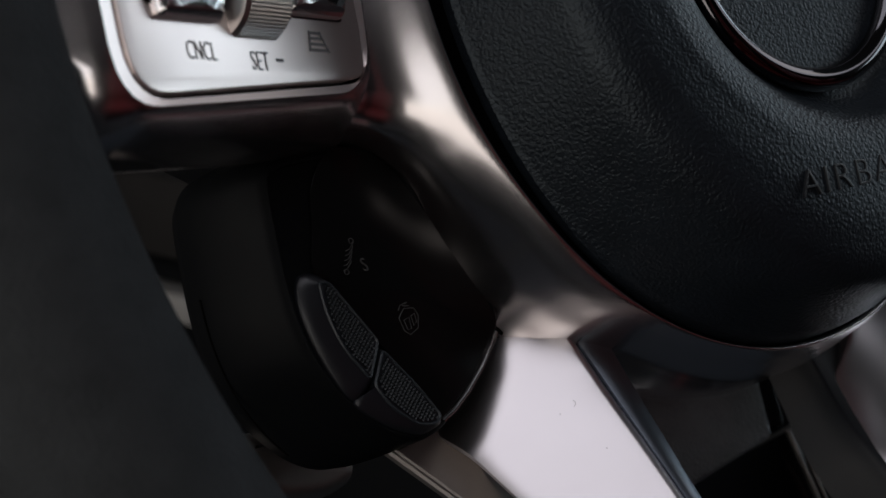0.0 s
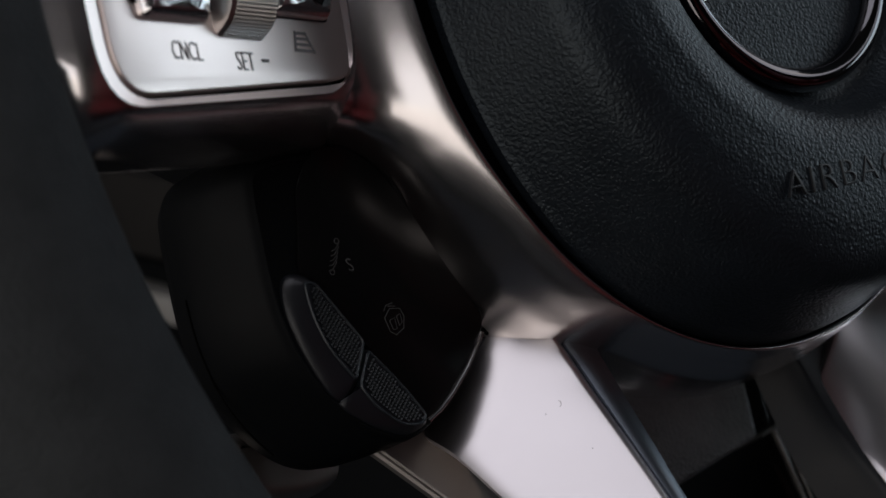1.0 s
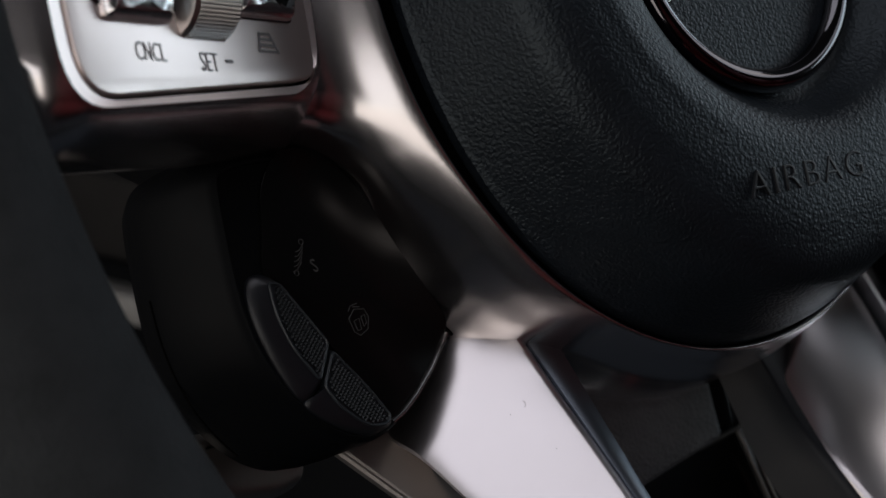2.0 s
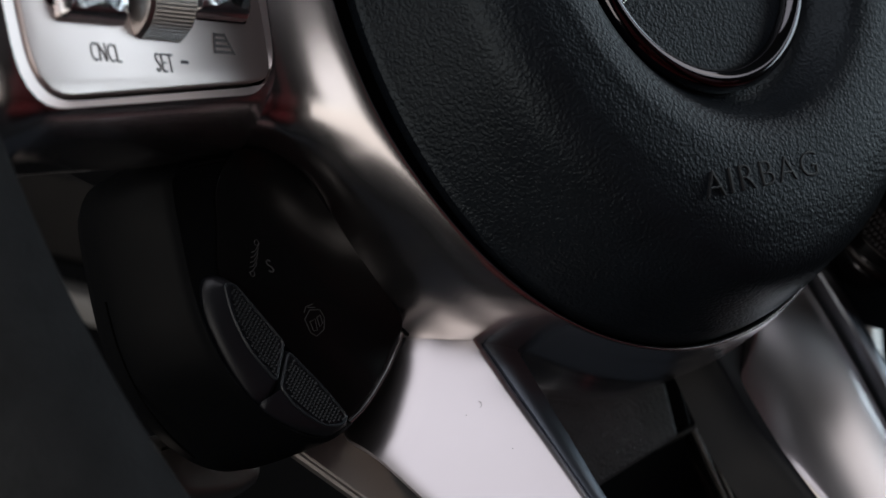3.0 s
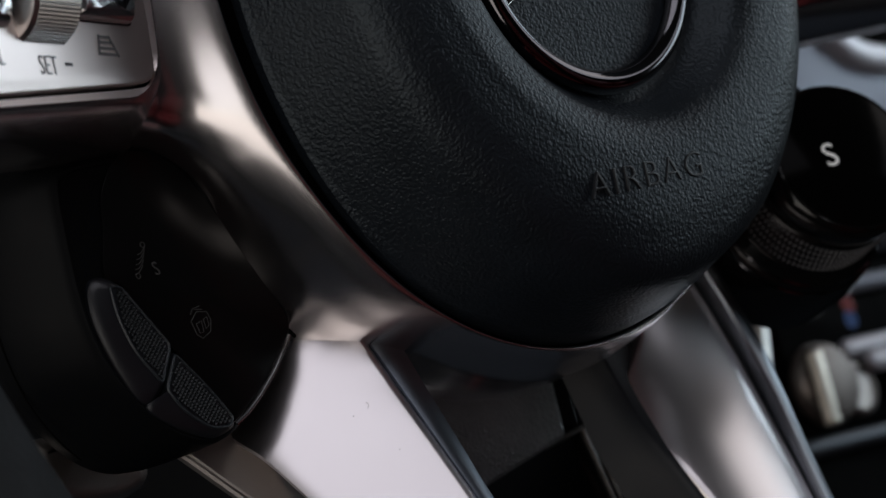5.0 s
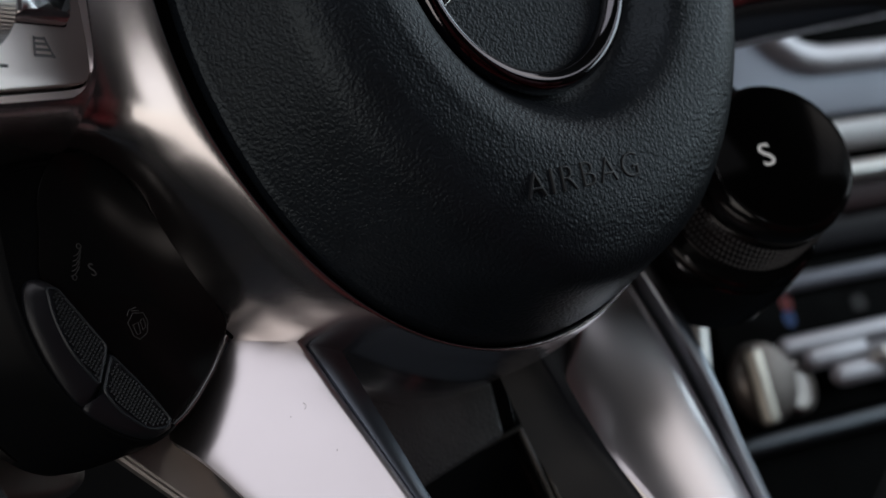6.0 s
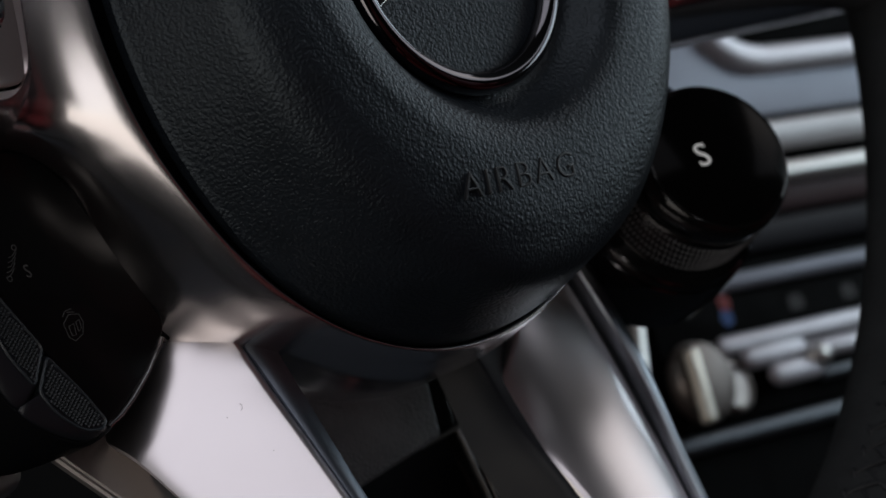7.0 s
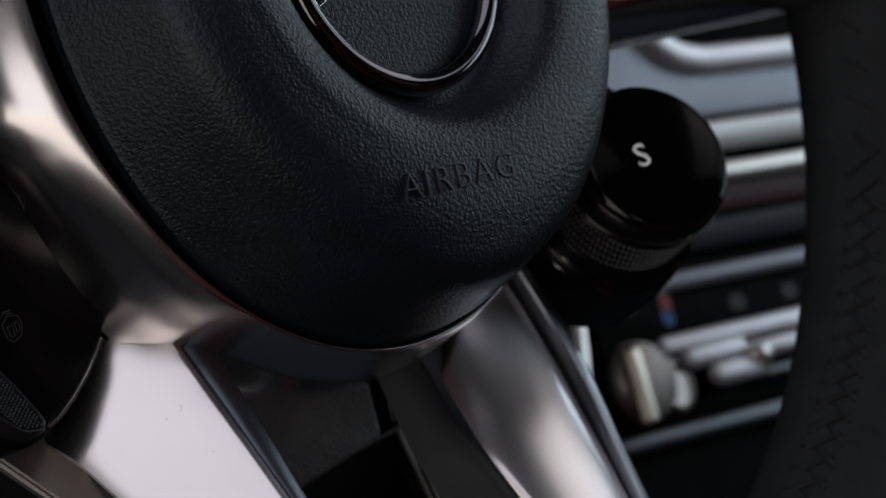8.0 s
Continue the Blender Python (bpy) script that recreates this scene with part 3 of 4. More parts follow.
def eased(x, end, soft=0.012):
    """Lets x run up softly against the arm's end."""
    start = end - soft
    return x if x < start else start + soft * (1 - math.exp((start - x) / soft))


def arm(side):
    place = arm_place(side)
    frame_out = rounded(FRAME, FRAME_R, 6)
    plate_out = rounded(PLATE_OUT, PLATE_R, 6)
    rings = []
    for d, z in ((-12.0, -38.0), (0.0, -34.0), (4.6, -27.0), (6.0, -19.0), (5.6, -11.5), (3.6, -5.6), (1.5, -2.0), (0.4, -0.5), (-0.5, 0.0)):
        end = 0.0895 + 0.0013 * min(z + 7.0, 0.0)
        flare = float(np.interp(z, (-27.0, -19.0, -11.5, -5.6, -2.0, -0.5, 0.0), (0.0, 1.4, 4.2, 3.4, 1.2, 0.2, 0.0))) * MM
        rings.append([(eased(x, end) + flare * min(max((x - 0.05) / 0.02, 0.0), 1.0) + (0.0009 * z if x < 0.014 else 0.0), y, z * MM) for x, y in offset(frame_out, d * MM)])
    rings = [[place(*p) for p in r] for r in rings]
    body = part("switch_arm", loft(rings, True, True, False), SATIN, wheel, "satin metal arm that carries the switches", sharp=50)
    # face of the frame, with a narrow groove round the plate
    n = 90

    def resample(poly):
        pts = [Vector(p) for p in poly]
        length = [0.0]
        for a, b in zip(pts, pts[1:] + pts[:1]):
            length.append(length[-1] + (b - a).length)
        out, j = [], 0
        for i in range(n):
            d = length[-1] * i / n
            while length[j + 1] < d:
                j += 1
            t = (d - length[j]) / max(length[j + 1] - length[j], 1e-9)
            out.append(tuple(pts[j].lerp(pts[(j + 1) % len(pts)], t)))
        return out

    a, b = resample(offset(frame_out, -0.0005)), resample(offset(plate_out, 0.0007))
    rings = [[place(x, y, 0) for x, y in a], [place(x, y, -0.0004) for x, y in b], [place(x, y, -0.0009) for x, y in b]]
    part("switch_frame", loft(rings, True, False, False), PLATE, body, "pale satin lip round the switch plate", sharp=50)
    part("plate_gap", loft([[place(x, y, -0.0009) for x, y in b], [place(x, y, -0.003) for x, y in b]], True, False, True), GAP_BLACK, body)
    plate_ob = part("switch_plate", slab(plate_out, -0.0028, 0.0002, 0.0005, 3, place), PLATE, wheel, "brushed silver switch plate")
    return place, plate_ob


place_l, plate_l = arm(-1)


def arm_neck():
    """Hollow curve that carries the underside of the left arm over into the bowl: the two forms blended like poured metal."""
    c, s = cos(TAU_ARM), sin(TAU_ARM)
    prof = spline(BOWL, 8, closed=False)
    prof = prof[max(range(len(prof)), key=lambda i: prof[i][1]):]
    levels = [p[1] for p in prof][::-1]
    base, swell, broad = ([p[k] for p in prof][::-1] for k in (0, 2, 3))

    def bowl_gap(u, v, w):
        r, a = np.hypot(u, v), np.arctan2(v, u)
        for _ in range(12):
            t = np.clip((r - 36) / 36, 0, 1)
            narrow = 1 - np.where(np.cos(a) < 0, 0.12, 0.095) * t * t * (3 - 2 * t)
            x, y = u / narrow, v + 2.0 * (1 - t)
            r, a = np.hypot(x, y), np.arctan2(y, x)
        d = np.abs((np.degrees(a) - 270 + 180) % 360 - 180)
        root = 8.0 * np.exp(-(np.abs(d - 47) / np.where(d < 47, 14, 16)) ** 2.7)
        t = np.clip((d - 52) / 22, 0, 1)
        radius = np.interp(w, levels, base) + root * np.interp(w, levels, swell) + t * t * (3 - 2 * t) * np.interp(w, levels, broad)
        return np.maximum((r - radius) * 0.9, w + 3.1)

    def arm_gap(u, v, w):
        x, z = -(u + 85) * c + (w + 7) * s, (u + 85) * s + (w + 7) * c
        swollen = np.interp(z, [-40, -27, -19, -11.5, -5.6, -2, 0], [0, 4.6, 6.0, 5.6, 3.6, 1.5, 0])
        under = (-20.8 - 0.0773 * (np.clip(x / 0.882, 0, 80) - 6) + 0.035 * x - v) - swollen
        top = z + 4.0
        h = np.clip(0.5 + 0.5 * (under - top) / 5.0, 0, 1)
        return top * (1 - h) + under * h + 5.0 * h * (1 - h)

    def gap(u, v, w):
        a, b, k = arm_gap(u, v, w), bowl_gap(u, v, w), 12.0
        h = np.clip(0.5 + 0.5 * (b - a) / k, 0, 1)
        return b * (1 - h) + a * h - k * h * (1 - h) - 0.03

    away = Vector((-0.68, -0.38, 0.63)).normalized()
    e1 = away.cross(Vector((0, 1, 0))).normalized()
    e2 = e1.cross(away)
    n, step = 140, 0.64
    ia, ib = np.meshgrid((np.arange(n) - n / 2) * step, (np.arange(n) - n / 2) * step, indexing="ij")
    p = [m + ia * a + ib * b + 40.0 * d for m, a, b, d in zip((-78.0, -28.0, -18.0), e1, e2, away)]
    gone = np.zeros((n, n))
    for _ in range(120):
        d = np.clip(gap(*p) * 0.6, -1.0, 3.0)
        p = [q - d * k for q, k in zip(p, away)]
        gone = gone + d
    there = (np.abs(gap(*p)) < 0.2) & (gone < 75) & (p[0] > -112) & (p[2] < -3.4)
    verts = [(p[0][i, j] * MM, p[1][i, j] * MM, p[2][i, j] * MM) for i in range(n) for j in range(n)]
    faces = []
    for i in range(n - 1):
        for j in range(n - 1):
            four = ((i, j), (i + 1, j), (i + 1, j + 1), (i, j + 1))
            if all(there[q] for q in four) and max(gone[q] for q in four) - min(gone[q] for q in four) < 2.6:
                faces.append(tuple(a * n + b for a, b in four))
    used = sorted({k for f in faces for k in f})
    index = {k: m for m, k in enumerate(used)}
    return part("arm_neck", ([verts[k] for k in used], [tuple(index[k] for k in f) for f in faces]), SATIN, wheel, "satin metal neck between arm and bowl", sharp=80)


arm_neck()
arm(1)


def left_text(u, v):
    """Local place on the left plate, with x running to the wheel's right."""
    return lambda x, y, z=0.0: place_l(-u * 1.077 * MM - x, v * MM + y, 0.0003 + z)


part("lettering", letters("CNCL", 0.0048, 0.00006, left_text(-48.5, -17.0), 0.68, thin=0.00007), INK, plate_l, "dark printed lettering")
part("lettering", letters("SET", 0.0050, 0.00006, left_text(-32.6, -18.1), 0.72, thin=0.00007), INK, plate_l, "dark printed lettering")
part("minus_mark", slab(mm([(-1.1, -0.28), (1.1, -0.28), (1.1, 0.28), (-1.1, 0.28)]), 0.0, 0.00006, 0.00002, 1, left_text(-26.8, -16.0)), INK, plate_l, "dark printed minus sign")


def lane_icon():
    """Printed lane symbol: two leaning sides and four rungs."""
    at = left_text(-14.6, -12.0)
    for (x0, y0), (x1, y1) in (((-2.8, -2.3), (-1.8, 2.3)), ((3.6, -2.3), (1.3, 2.3)), ((-2.2, -1.9), (3.0, -1.9)), ((-2.2, -0.6), (2.4, -0.6)),
                               ((-2.0, 0.7), (1.8, 0.7)), ((-1.9, 1.9), (1.3, 1.9))):
        d = Vector((x1 - x0, y1 - y0)).normalized()
        n = Vector((-d.y, d.x)) * 0.31
        poly = mm([(0.97 * x, 0.82 * y) for x, y in ((x0 - n.x, y0 - n.y), (x1 - n.x, y1 - n.y), (x1 + n.x, y1 + n.y), (x0 + n.x, y0 + n.y))])
        part("lane_mark", loft([[at(x, y, 0) for x, y in poly], [at(x, y, 0.00006) for x, y in poly]]), INK, plate_l, "dark printed line of the lane symbol")


lane_icon()


def roller():
    """Ribbed thumb roller, its axle along the plate."""
    at = left_text(-32.5, -4.5)
    solids = []
    prof = [(-7.6, 6.6), (-7.2, 7.8), (-6.2, 8.3), (6.2, 8.3), (7.2, 7.8), (7.6, 6.6)]
    solids.append(loft([[at(x * MM, r * sin(k * tau / 64) * MM, (r * cos(k * tau / 64) - 2.6) * MM) for k in range(64)] for x, r in prof]))
    for row in range(-6, 7):
        for k in range(72):
            a = k * tau / 72
            if cos(a) < -0.2:
                continue
            pts = []
            for dx, da, r in ((-0.30, -0.03, 8.25), (0.30, -0.03, 8.25), (0.30, 0.03, 8.25), (-0.30, 0.03, 8.25), (0, 0, 8.62)):
                pts.append(at((row * 0.96 + dx) * MM, r * sin(a + da) * MM, (r * cos(a + da) - 2.6) * MM))
            solids.append((pts, [(0, 1, 4), (1, 2, 4), (2, 3, 4), (3, 0, 4)]))
    return joined(*solids)


part("roller", roller(), ROLLER, plate_l, "ribbed dark metal thumb roller", sharp=25)
slot = rounded(mm([(-41, -7), (41, -7), (41, 8), (-41, 8)]), 0.002)
slot_at = left_text(-33.5, -1.0)
part("switch_well", slab([(x * 0.74, y) for x, y in slot], -0.0004, 0.0003, 0.0002, 2, slot_at), DARK_CHROME, plate_l)


def toggle(u0, u1, v):
    at = left_text((u0 + u1) / 2, v)
    w = (u1 - u0) / 2 * MM
    poly = rounded([(-w, -0.0062), (w, -0.0062), (w, 0.0062), (-w, 0.0062)], 0.0016)
    rings = []
    for d, z in ((0, 0.0), (0, 0.0008), (-0.0004, 0.0016), (-0.0011, 0.0024), (-0.0022, 0.0030), (-0.0036, 0.0033), (-0.0052, 0.0034)):
        rings.append([at(x, y, z) for x, y in offset(poly, d)])
    return part("toggle", loft(rings), SATIN_CHROME, plate_l, "polished chrome toggle", sharp=40)


toggle(-60.5, -41.5, -4.4)
toggle(-23.5, -5.5, -1.6)

# left control pod -----------------------------------------------------
POD = spline(mm([(-84, -27.6), (-96.0, -28.0), (-101.6, -29.8), (-103.0, -34.0), (-103.4, -41), (-103.6, -50), (-103.0, -58), (-100.6, -66.4), (-95.8, -74.0), (-89.2, -80.0),
                 (-82, -82.6), (-76.4, -81.4), (-72.2, -78.6), (-68.4, -75.8), (-63.8, -71.7), (-59.6, -67.0), (-57, -62), (-60, -54), (-68, -40), (-74, -28)]), 5)
POD_W = -0.022


def pod():
    rings = []
    for d, z in ((-5.0, -34.0), (0.8, -31.0), (3.6, -25.0), (3.9, -17.0), (2.7, -9.0), (0.8, -2.0), (0.0, -0.5), (-0.6, 0.0), (-1.1, -0.1), (-1.3, -0.7)):
        rings.append([(x, y + max(d, 0) * MM * 0.8 * min(max((-y - 0.064) / 0.010, 0), 1), POD_W + z * MM) for x, y in offset(POD, d * MM)])
    return loft(rings)


pod_ob = part("control_pod", pod(), MATT_BLACK, wheel, "matt black control pod behind the spoke", sharp=50)
part("seam", tube([(x, y, POD_W - 0.0215) for x, y in offset(POD, 0.0039) if x < -0.094 and -0.080 < y < -0.047], 0.0002, 5), GAP_BLACK, pod_ob)
FACE = spline(mm([(-86, -27), (-92.5, -33), (-94.6, -41), (-96.6, -49.4), (-93.4, -51.8), (-88.7, -60.4), (-85.4, -64.6), (-79.4, -73.4), (-76.4, -79.8),
                  (-72.0, -77.4), (-68.0, -74.6), (-63.4, -70.6), (-59.2, -65.8), (-58, -62), (-62, -54), (-69, -40), (-76, -30)]), 5)
face_ob = part("pod_face", slab(FACE, POD_W - 0.002, POD_W + 0.0002, 0.0001, 2), FACE_BLACK, wheel, "gloss black touch face")
KEY_A = spline(mm([(-98.8, -49.4), (-94.6, -51.4), (-89.2, -60.2), (-86.4, -64.3), (-88.5, -68.5), (-91.0, -71.9), (-95.0, -73.4), (-99.0, -66.2), (-101.4, -57.4), (-101.0, -51.4)]), 4)
KEY_B = spline(mm([(-86.0, -65.2), (-79.8, -74.0), (-76.4, -79.6), (-78.2, -81.2), (-82.4, -81.7), (-88.8, -79.0), (-94.6, -74.2), (-90.7, -72.5), (-88.1, -69.1)]), 4)
PAD_A = rounded(mm([(-97.2, -51.6), (-95.0, -51.9), (-87.3, -63.8), (-90.9, -70.4), (-95.3, -63.8), (-97.2, -57.0)]), [0.0008, 0.0008, 0.0008, 0.0008, 0.003, 0.003], 4)
PAD_B = rounded(mm([(-86.7, -65.6), (-80.6, -73.4), (-77.2, -79.0), (-78.4, -80.4), (-82.4, -80.2), (-87.8, -76.0), (-90.2, -71.6)]), [0.0008, 0.004, 0.0006, 0.0008, 0.002, 0.003, 0.0008], 4)


def inside(p, poly):
    c = False
    for i in range(len(poly)):
        (x0, y0), (x1, y1) = poly[i - 1], poly[i]
        if (y0 > p[1]) != (y1 > p[1]) and p[0] < (x1 - x0) * (p[1] - y0) / (y1 - y0) + x0:
            c = not c
    return c


def key(outline, pad):
    rim_line = offset(pad, 0.0003)
    top = [min(rim_line, key=lambda q: hypot(q[0] - p[0], q[1] - p[1])) for p in outline]
    rings = []
    for f, z in ((0, -2.0), (0, 0.1), (0.06, 0.45), (0.5, 1.05), (0.9, 1.62), (1.0, 1.7)):
        rings.append([(p[0] + (q[0] - p[0]) * f, p[1] + (q[1] - p[1]) * f, POD_W + z * MM) for p, q in zip(outline, top)])
    ob = part("button", loft(rings), BUTTON, wheel, "black rocker button with a grip pad", sharp=45)
    lip = [slab(pad, POD_W, POD_W + 0.0016, 0.0004, 2)]
    pitch = 0.00105
    small = offset(pad, -0.0006)
    xs, ys = [p[0] for p in small], [p[1] for p in small]
    row = 0
    y = min(ys)
    while y < max(ys):
        x = min(xs) + (row % 2) * pitch / 2
        while x < max(xs):
            if inside((x, y), small):
                z, h = POD_W + 0.00200, -0.00036
                q = pitch * 0.49
                lip.append(([(x - q, y, z), (x, y - q, z), (x + q, y, z), (x, y + q, z), (x, y, z + h)], [(0, 1, 4), (1, 2, 4), (2, 3, 4), (3, 0, 4)]))
            x += pitch
        y += pitch * 0.5
        row += 1
    part("grip_pad", joined(*lip), PAD, ob, "knurled black grip pad", sharp=20)
    part("pad_rim", tube([(x, y, POD_W + 0.00175) for x, y in pad], 0.00028, 6, True), EDGE, ob, "thin grey rim round the pad")
    return ob


key(KEY_A, PAD_A)
key(KEY_B, PAD_B)


def strokes(name, lines, radius, parent, mat, label, w):
    part(name, joined(*[tube([(x * MM, y * MM, w) for x, y in l], radius, 5) for l in lines]), mat, parent, label)


def circle(cx, cy, r, n=10):
    return [(cx + r * cos(k * tau / n), cy + r * sin(k * tau / n)) for k in range(n + 1)]


W_ICON = POD_W + 0.0002
spring = [circle(-86.9, -44.6, 0.5), circle(-89.4, -50.2, 0.5)]
for k in range(5):
    x, y = -87.3 - 0.38 * k, -45.6 - 0.9 * k
    spring.append([(x - 1.3, y - 0.7), (x - 0.4, y - 0.5), (x + 0.5, y + 0.3), (x + 1.0, y + 0.9)])
strokes("spring_mark", spring, 0.0001, face_ob, ICON, "faint grey spring symbol", W_ICON)
part("lettering", letters("S", 0.0036, 0.00006, lambda x, y, z=0.0: (-0.0850 + x, -0.0505 + y, W_ICON + 0.0001 + z), 0.85, -0.2), ICON, face_ob, "faint grey letter")
car = [[(-80.2, -60.0), (-79.6, -62.6), (-78.4, -63.4), (-76.4, -62.4), (-75.7, -60.2), (-76.3, -58.6), (-78.6, -58.4), (-80.2, -60.0)],
       [(-79.2, -60.6), (-78.8, -62.4), (-77.9, -62.3), (-77.9, -60.2), (-79.2, -60.6)], [(-77.4, -60.0), (-77.2, -61.8), (-76.4, -61.2), (-76.5, -59.6), (-77.4, -60.0)],
       [(-80.0, -58.7), (-79.3, -57.7), (-77.6, -57.4)], [(-78.9, -57.9), (-77.2, -58.1)]]
strokes("car_mark", car, 0.0001, face_ob, ICON, "faint grey car symbol", W_ICON)

# right drive dial ------------------------------------------------------
D_C = Vector((0.0852, -0.0508, 0.0015))
D_N = Vector((-0.30, 0.22, 0.93)).normalized()
D_U = (Vector((1, 0, 0)) - D_N * D_N.x).normalized()
D_V = D_N.cross(D_U)
dial_at = plane(D_C, D_U, D_V, D_N)


def turned(prof, n=96, at=dial_at):
    return loft([[at(r * cos(k * tau / n) * MM, r * sin(k * tau / n) * MM, z * MM) for k in range(n)] for r, z in prof])


dial_ob = part("drive_dial", turned([(16.0, -47), (22.4, -44), (22.8, -34), (21.4, -26.0), (20.2, -22.6), (18.4, -21.4), (18.2, -20.8), (18.2, -9.0), (17.8, -8.2), (17.6, -7.8), (18.2, -7.0), (18.4, -3.0), (18.0, -1.2), (17.2, -0.3), (16.6, 0.0)]),
               GLOSS_BLACK, wheel, "gloss black rotary drive dial", sharp=40)
part("dial_face", turned([(16.4, -0.5), (16.4, 0.1), (16.2, 0.25), (0.3, 0.3)]), DISPLAY, dial_ob, "black round display face")


def knurl():
    solids = []
    for row in range(5):
        for k in range(96):
            a = (k + 0.5 * (row % 2)) * tau / 96
            z = -19.2 + row * 2.3
            pts = []
            for da, dz, r in ((-0.026, 0, 18.15), (0, -1.0, 18.15), (0.026, 0, 18.15), (0, 1.0, 18.15), (0, 0, 18.85)):
                pts.append(dial_at(r * cos(a + da) * MM, r * sin(a + da) * MM, (z + dz) * MM))
            solids.append((pts, [(0, 1, 4), (1, 2, 4), (2, 3, 4), (3, 0, 4)]))
    return joined(*solids)


part("knurled_ring", knurl(), KNURL, dial_ob, "fine knurled black grip ring", sharp=20)
for z in (-23.5, -26.0):
    part("trim_ring", tube([dial_at((20.5 - 0.4 * (z + 23.5)) * cos(k * tau / 80) * MM, (20.5 - 0.4 * (z + 23.5)) * sin(k * tau / 80) * MM, z * MM) for k in range(80)], 0.00035, 6, True), DARK_CHROME, dial_ob, "thin dark chrome ring")
part("lettering", letters("S", 0.0077, 0.00005, lambda x, y, z=0.0: dial_at(-0.0034 + x, -0.0012 + y, 0.00036 + z), 1.08), SHOWN, dial_ob, "lit white letter")
part("face_rim", tube([dial_at(16.9 * cos(k * tau / 96) * MM, 16.9 * sin(k * tau / 96) * MM, 0.00005) for k in range(96)], 0.00022, 6, True), GLOSS_BLACK, dial_ob, "thin gloss black rim round the display")
part("dial_bracket", loft([[((u + r * cos(k * tau / 32)) * MM, (-37 + r * sin(k * tau / 32)) * MM, w * MM) for k in range(32)] for u, r, w in ((84, 8, -44), (90, 9.5, -34), (93.5, 9.5, -22), (94.4, 9.0, -19), (94.6, 8.0, -17.6), (94.6, 6.0, -17.2))]), MATT_BLACK, wheel, "black bracket that carries the dial")
part("dial_stem", tube([dial_at(0, 0, -0.042), (0.066, -0.058, -0.046), (0.040, -0.045, -0.050)], 0.014, 20), MATT_BLACK, wheel, "black stem of the dial")

# ---------------------------------------------------------------- steering column
column = new("steering_column")
column.matrix_world = WHEEL
tagged(column, "grained black steering column shroud behind the wheel", "steering column")
shroud_out = rounded(mm([(-5, -104), (2, -102.6), (14, -99.5), (33, -94.6), (33, 40), (-9, 40), (-9, -84)]), [0.003, 0.01, 0.01, 0.0015, 0.02, 0.01, 0.01], 6)
part("shroud", slab(shroud_out, -0.100, -0.050, 0.0014, 4), SHROUD, column, "grained black plastic shroud")
part("collar", loft([[hub(r, k * tau / 64, w) for k in range(64)] for r, w in ((60, -40), (62, -46), (62, -54))]), MATT_BLACK, column)
part("side_fin", slab(rounded(mm([(33.5, -95), (49, -92.4), (49, -60), (33.5, -60)]), 0.001), -0.12, -0.062, 0.0006), GLOSS_BLACK, column, "thin black trim panel beside the shroud")
part("trim_edge", tube(mm([(33.6, -95.8, -59), (42, -94.1, -59), (48.8, -92.6, -59)]), 0.0005, 6), KNOB, column, "thin bright edge of the trim")
part("strut", slab(rounded(mm([(46.6, -93), (49.2, -93), (54.8, -114), (58.6, -130), (55.6, -130), (51.4, -113)]), 0.0004), -0.064, -0.060, 0.0004), GLOSS_BLACK, column, "narrow black strut")
# edge highlights of the black strut, added as thin lighter tubes
for du in (0.0, 2.0):
    part("strut_highlight", tube(mm([(47.2 + du, -93.6, -59.8), (52.2 + du, -113, -59.8), (56.2 + du, -129, -59.8)]), 0.0003, 6), KNOB, column, "thin light line added as a highlight on the strut")
part("cable", tube([tuple(c * MM for c in p) for p in spline([(10, -100, -95), (24, -102, -88), (36, -108, -84), (44, -118, -82), (50, -132, -82)], 6, closed=False)], 0.0022, 10), DULL_DARK, column, "dark grey cable under the column")
part("cable", tube([tuple(c * MM for c in p) for p in spline([(34, -96, -92), (32, -106, -86), (28, -118, -84), (26, -132, -84)], 6, closed=False)], 0.0022, 10), RED_LEATHER, column, "dull red cable under the column")
paddle = rounded(mm([(-92, -72), (-66, -72), (-65.5, -84.5), (-73, -87.4), (-84, -86.8), (-92, -84)]), [0.003, 0.003, 0.005, 0.006, 0.006, 0.004], 8)
part("paddle", slab(paddle, -0.072, -0.064, 0.0034, 8), BRONZE, column, "rounded dull metal end of the shift paddle", sharp=60)

# ---------------------------------------------------------------- dashboard
dash = new("dashboard")
dash.location = (0.3, 0.42, 0.0)
tagged(dash, "black grained dashboard across the cabin", "dashboard")
part("dash_body", box(-0.03, 0.16, 0.56, 1.80, 0.34, 0.56, 0.03), DASH, dash)
part("dash_hood", box(-0.03, 0.10, 0.90, 1.80, 0.46, 0.10, 0.03), DASH, dash)

knee = new("knee_panel")
knee.location = (0.13, 0.30, 0.0)
tagged(knee, "grey grained lower dash panel with a bright strip", "dash panel")
part("upper_panel", box(0, 0.01, 0.6255, 0.14, 0.32, 0.025, 0.002), KNEE, knee)
part("middle_panel", box(0.003, 0.01, 0.6075, 0.134, 0.32, 0.0065, 0.001), MATT_BLACK, knee)
part("bright_strip", box(0, 0.01, 0.5990, 0.142, 0.32, 0.0085, 0.001), PALE_SILVER, knee, "pale metal strip")
part("lower_panel", box(0.003, 0.01, 0.47, 0.134, 0.32, 0.245, 0.004), MATT_BLACK, knee)

# ---------------------------------------------------------------- centre stack
stack = new("centre_stack")
stack.location = (0.2395, 0.1117, 0.5779)
tagged(stack, "black centre console with silver climate switches", "console")
TILT_H, TILT_V = radians(25), radians(10)


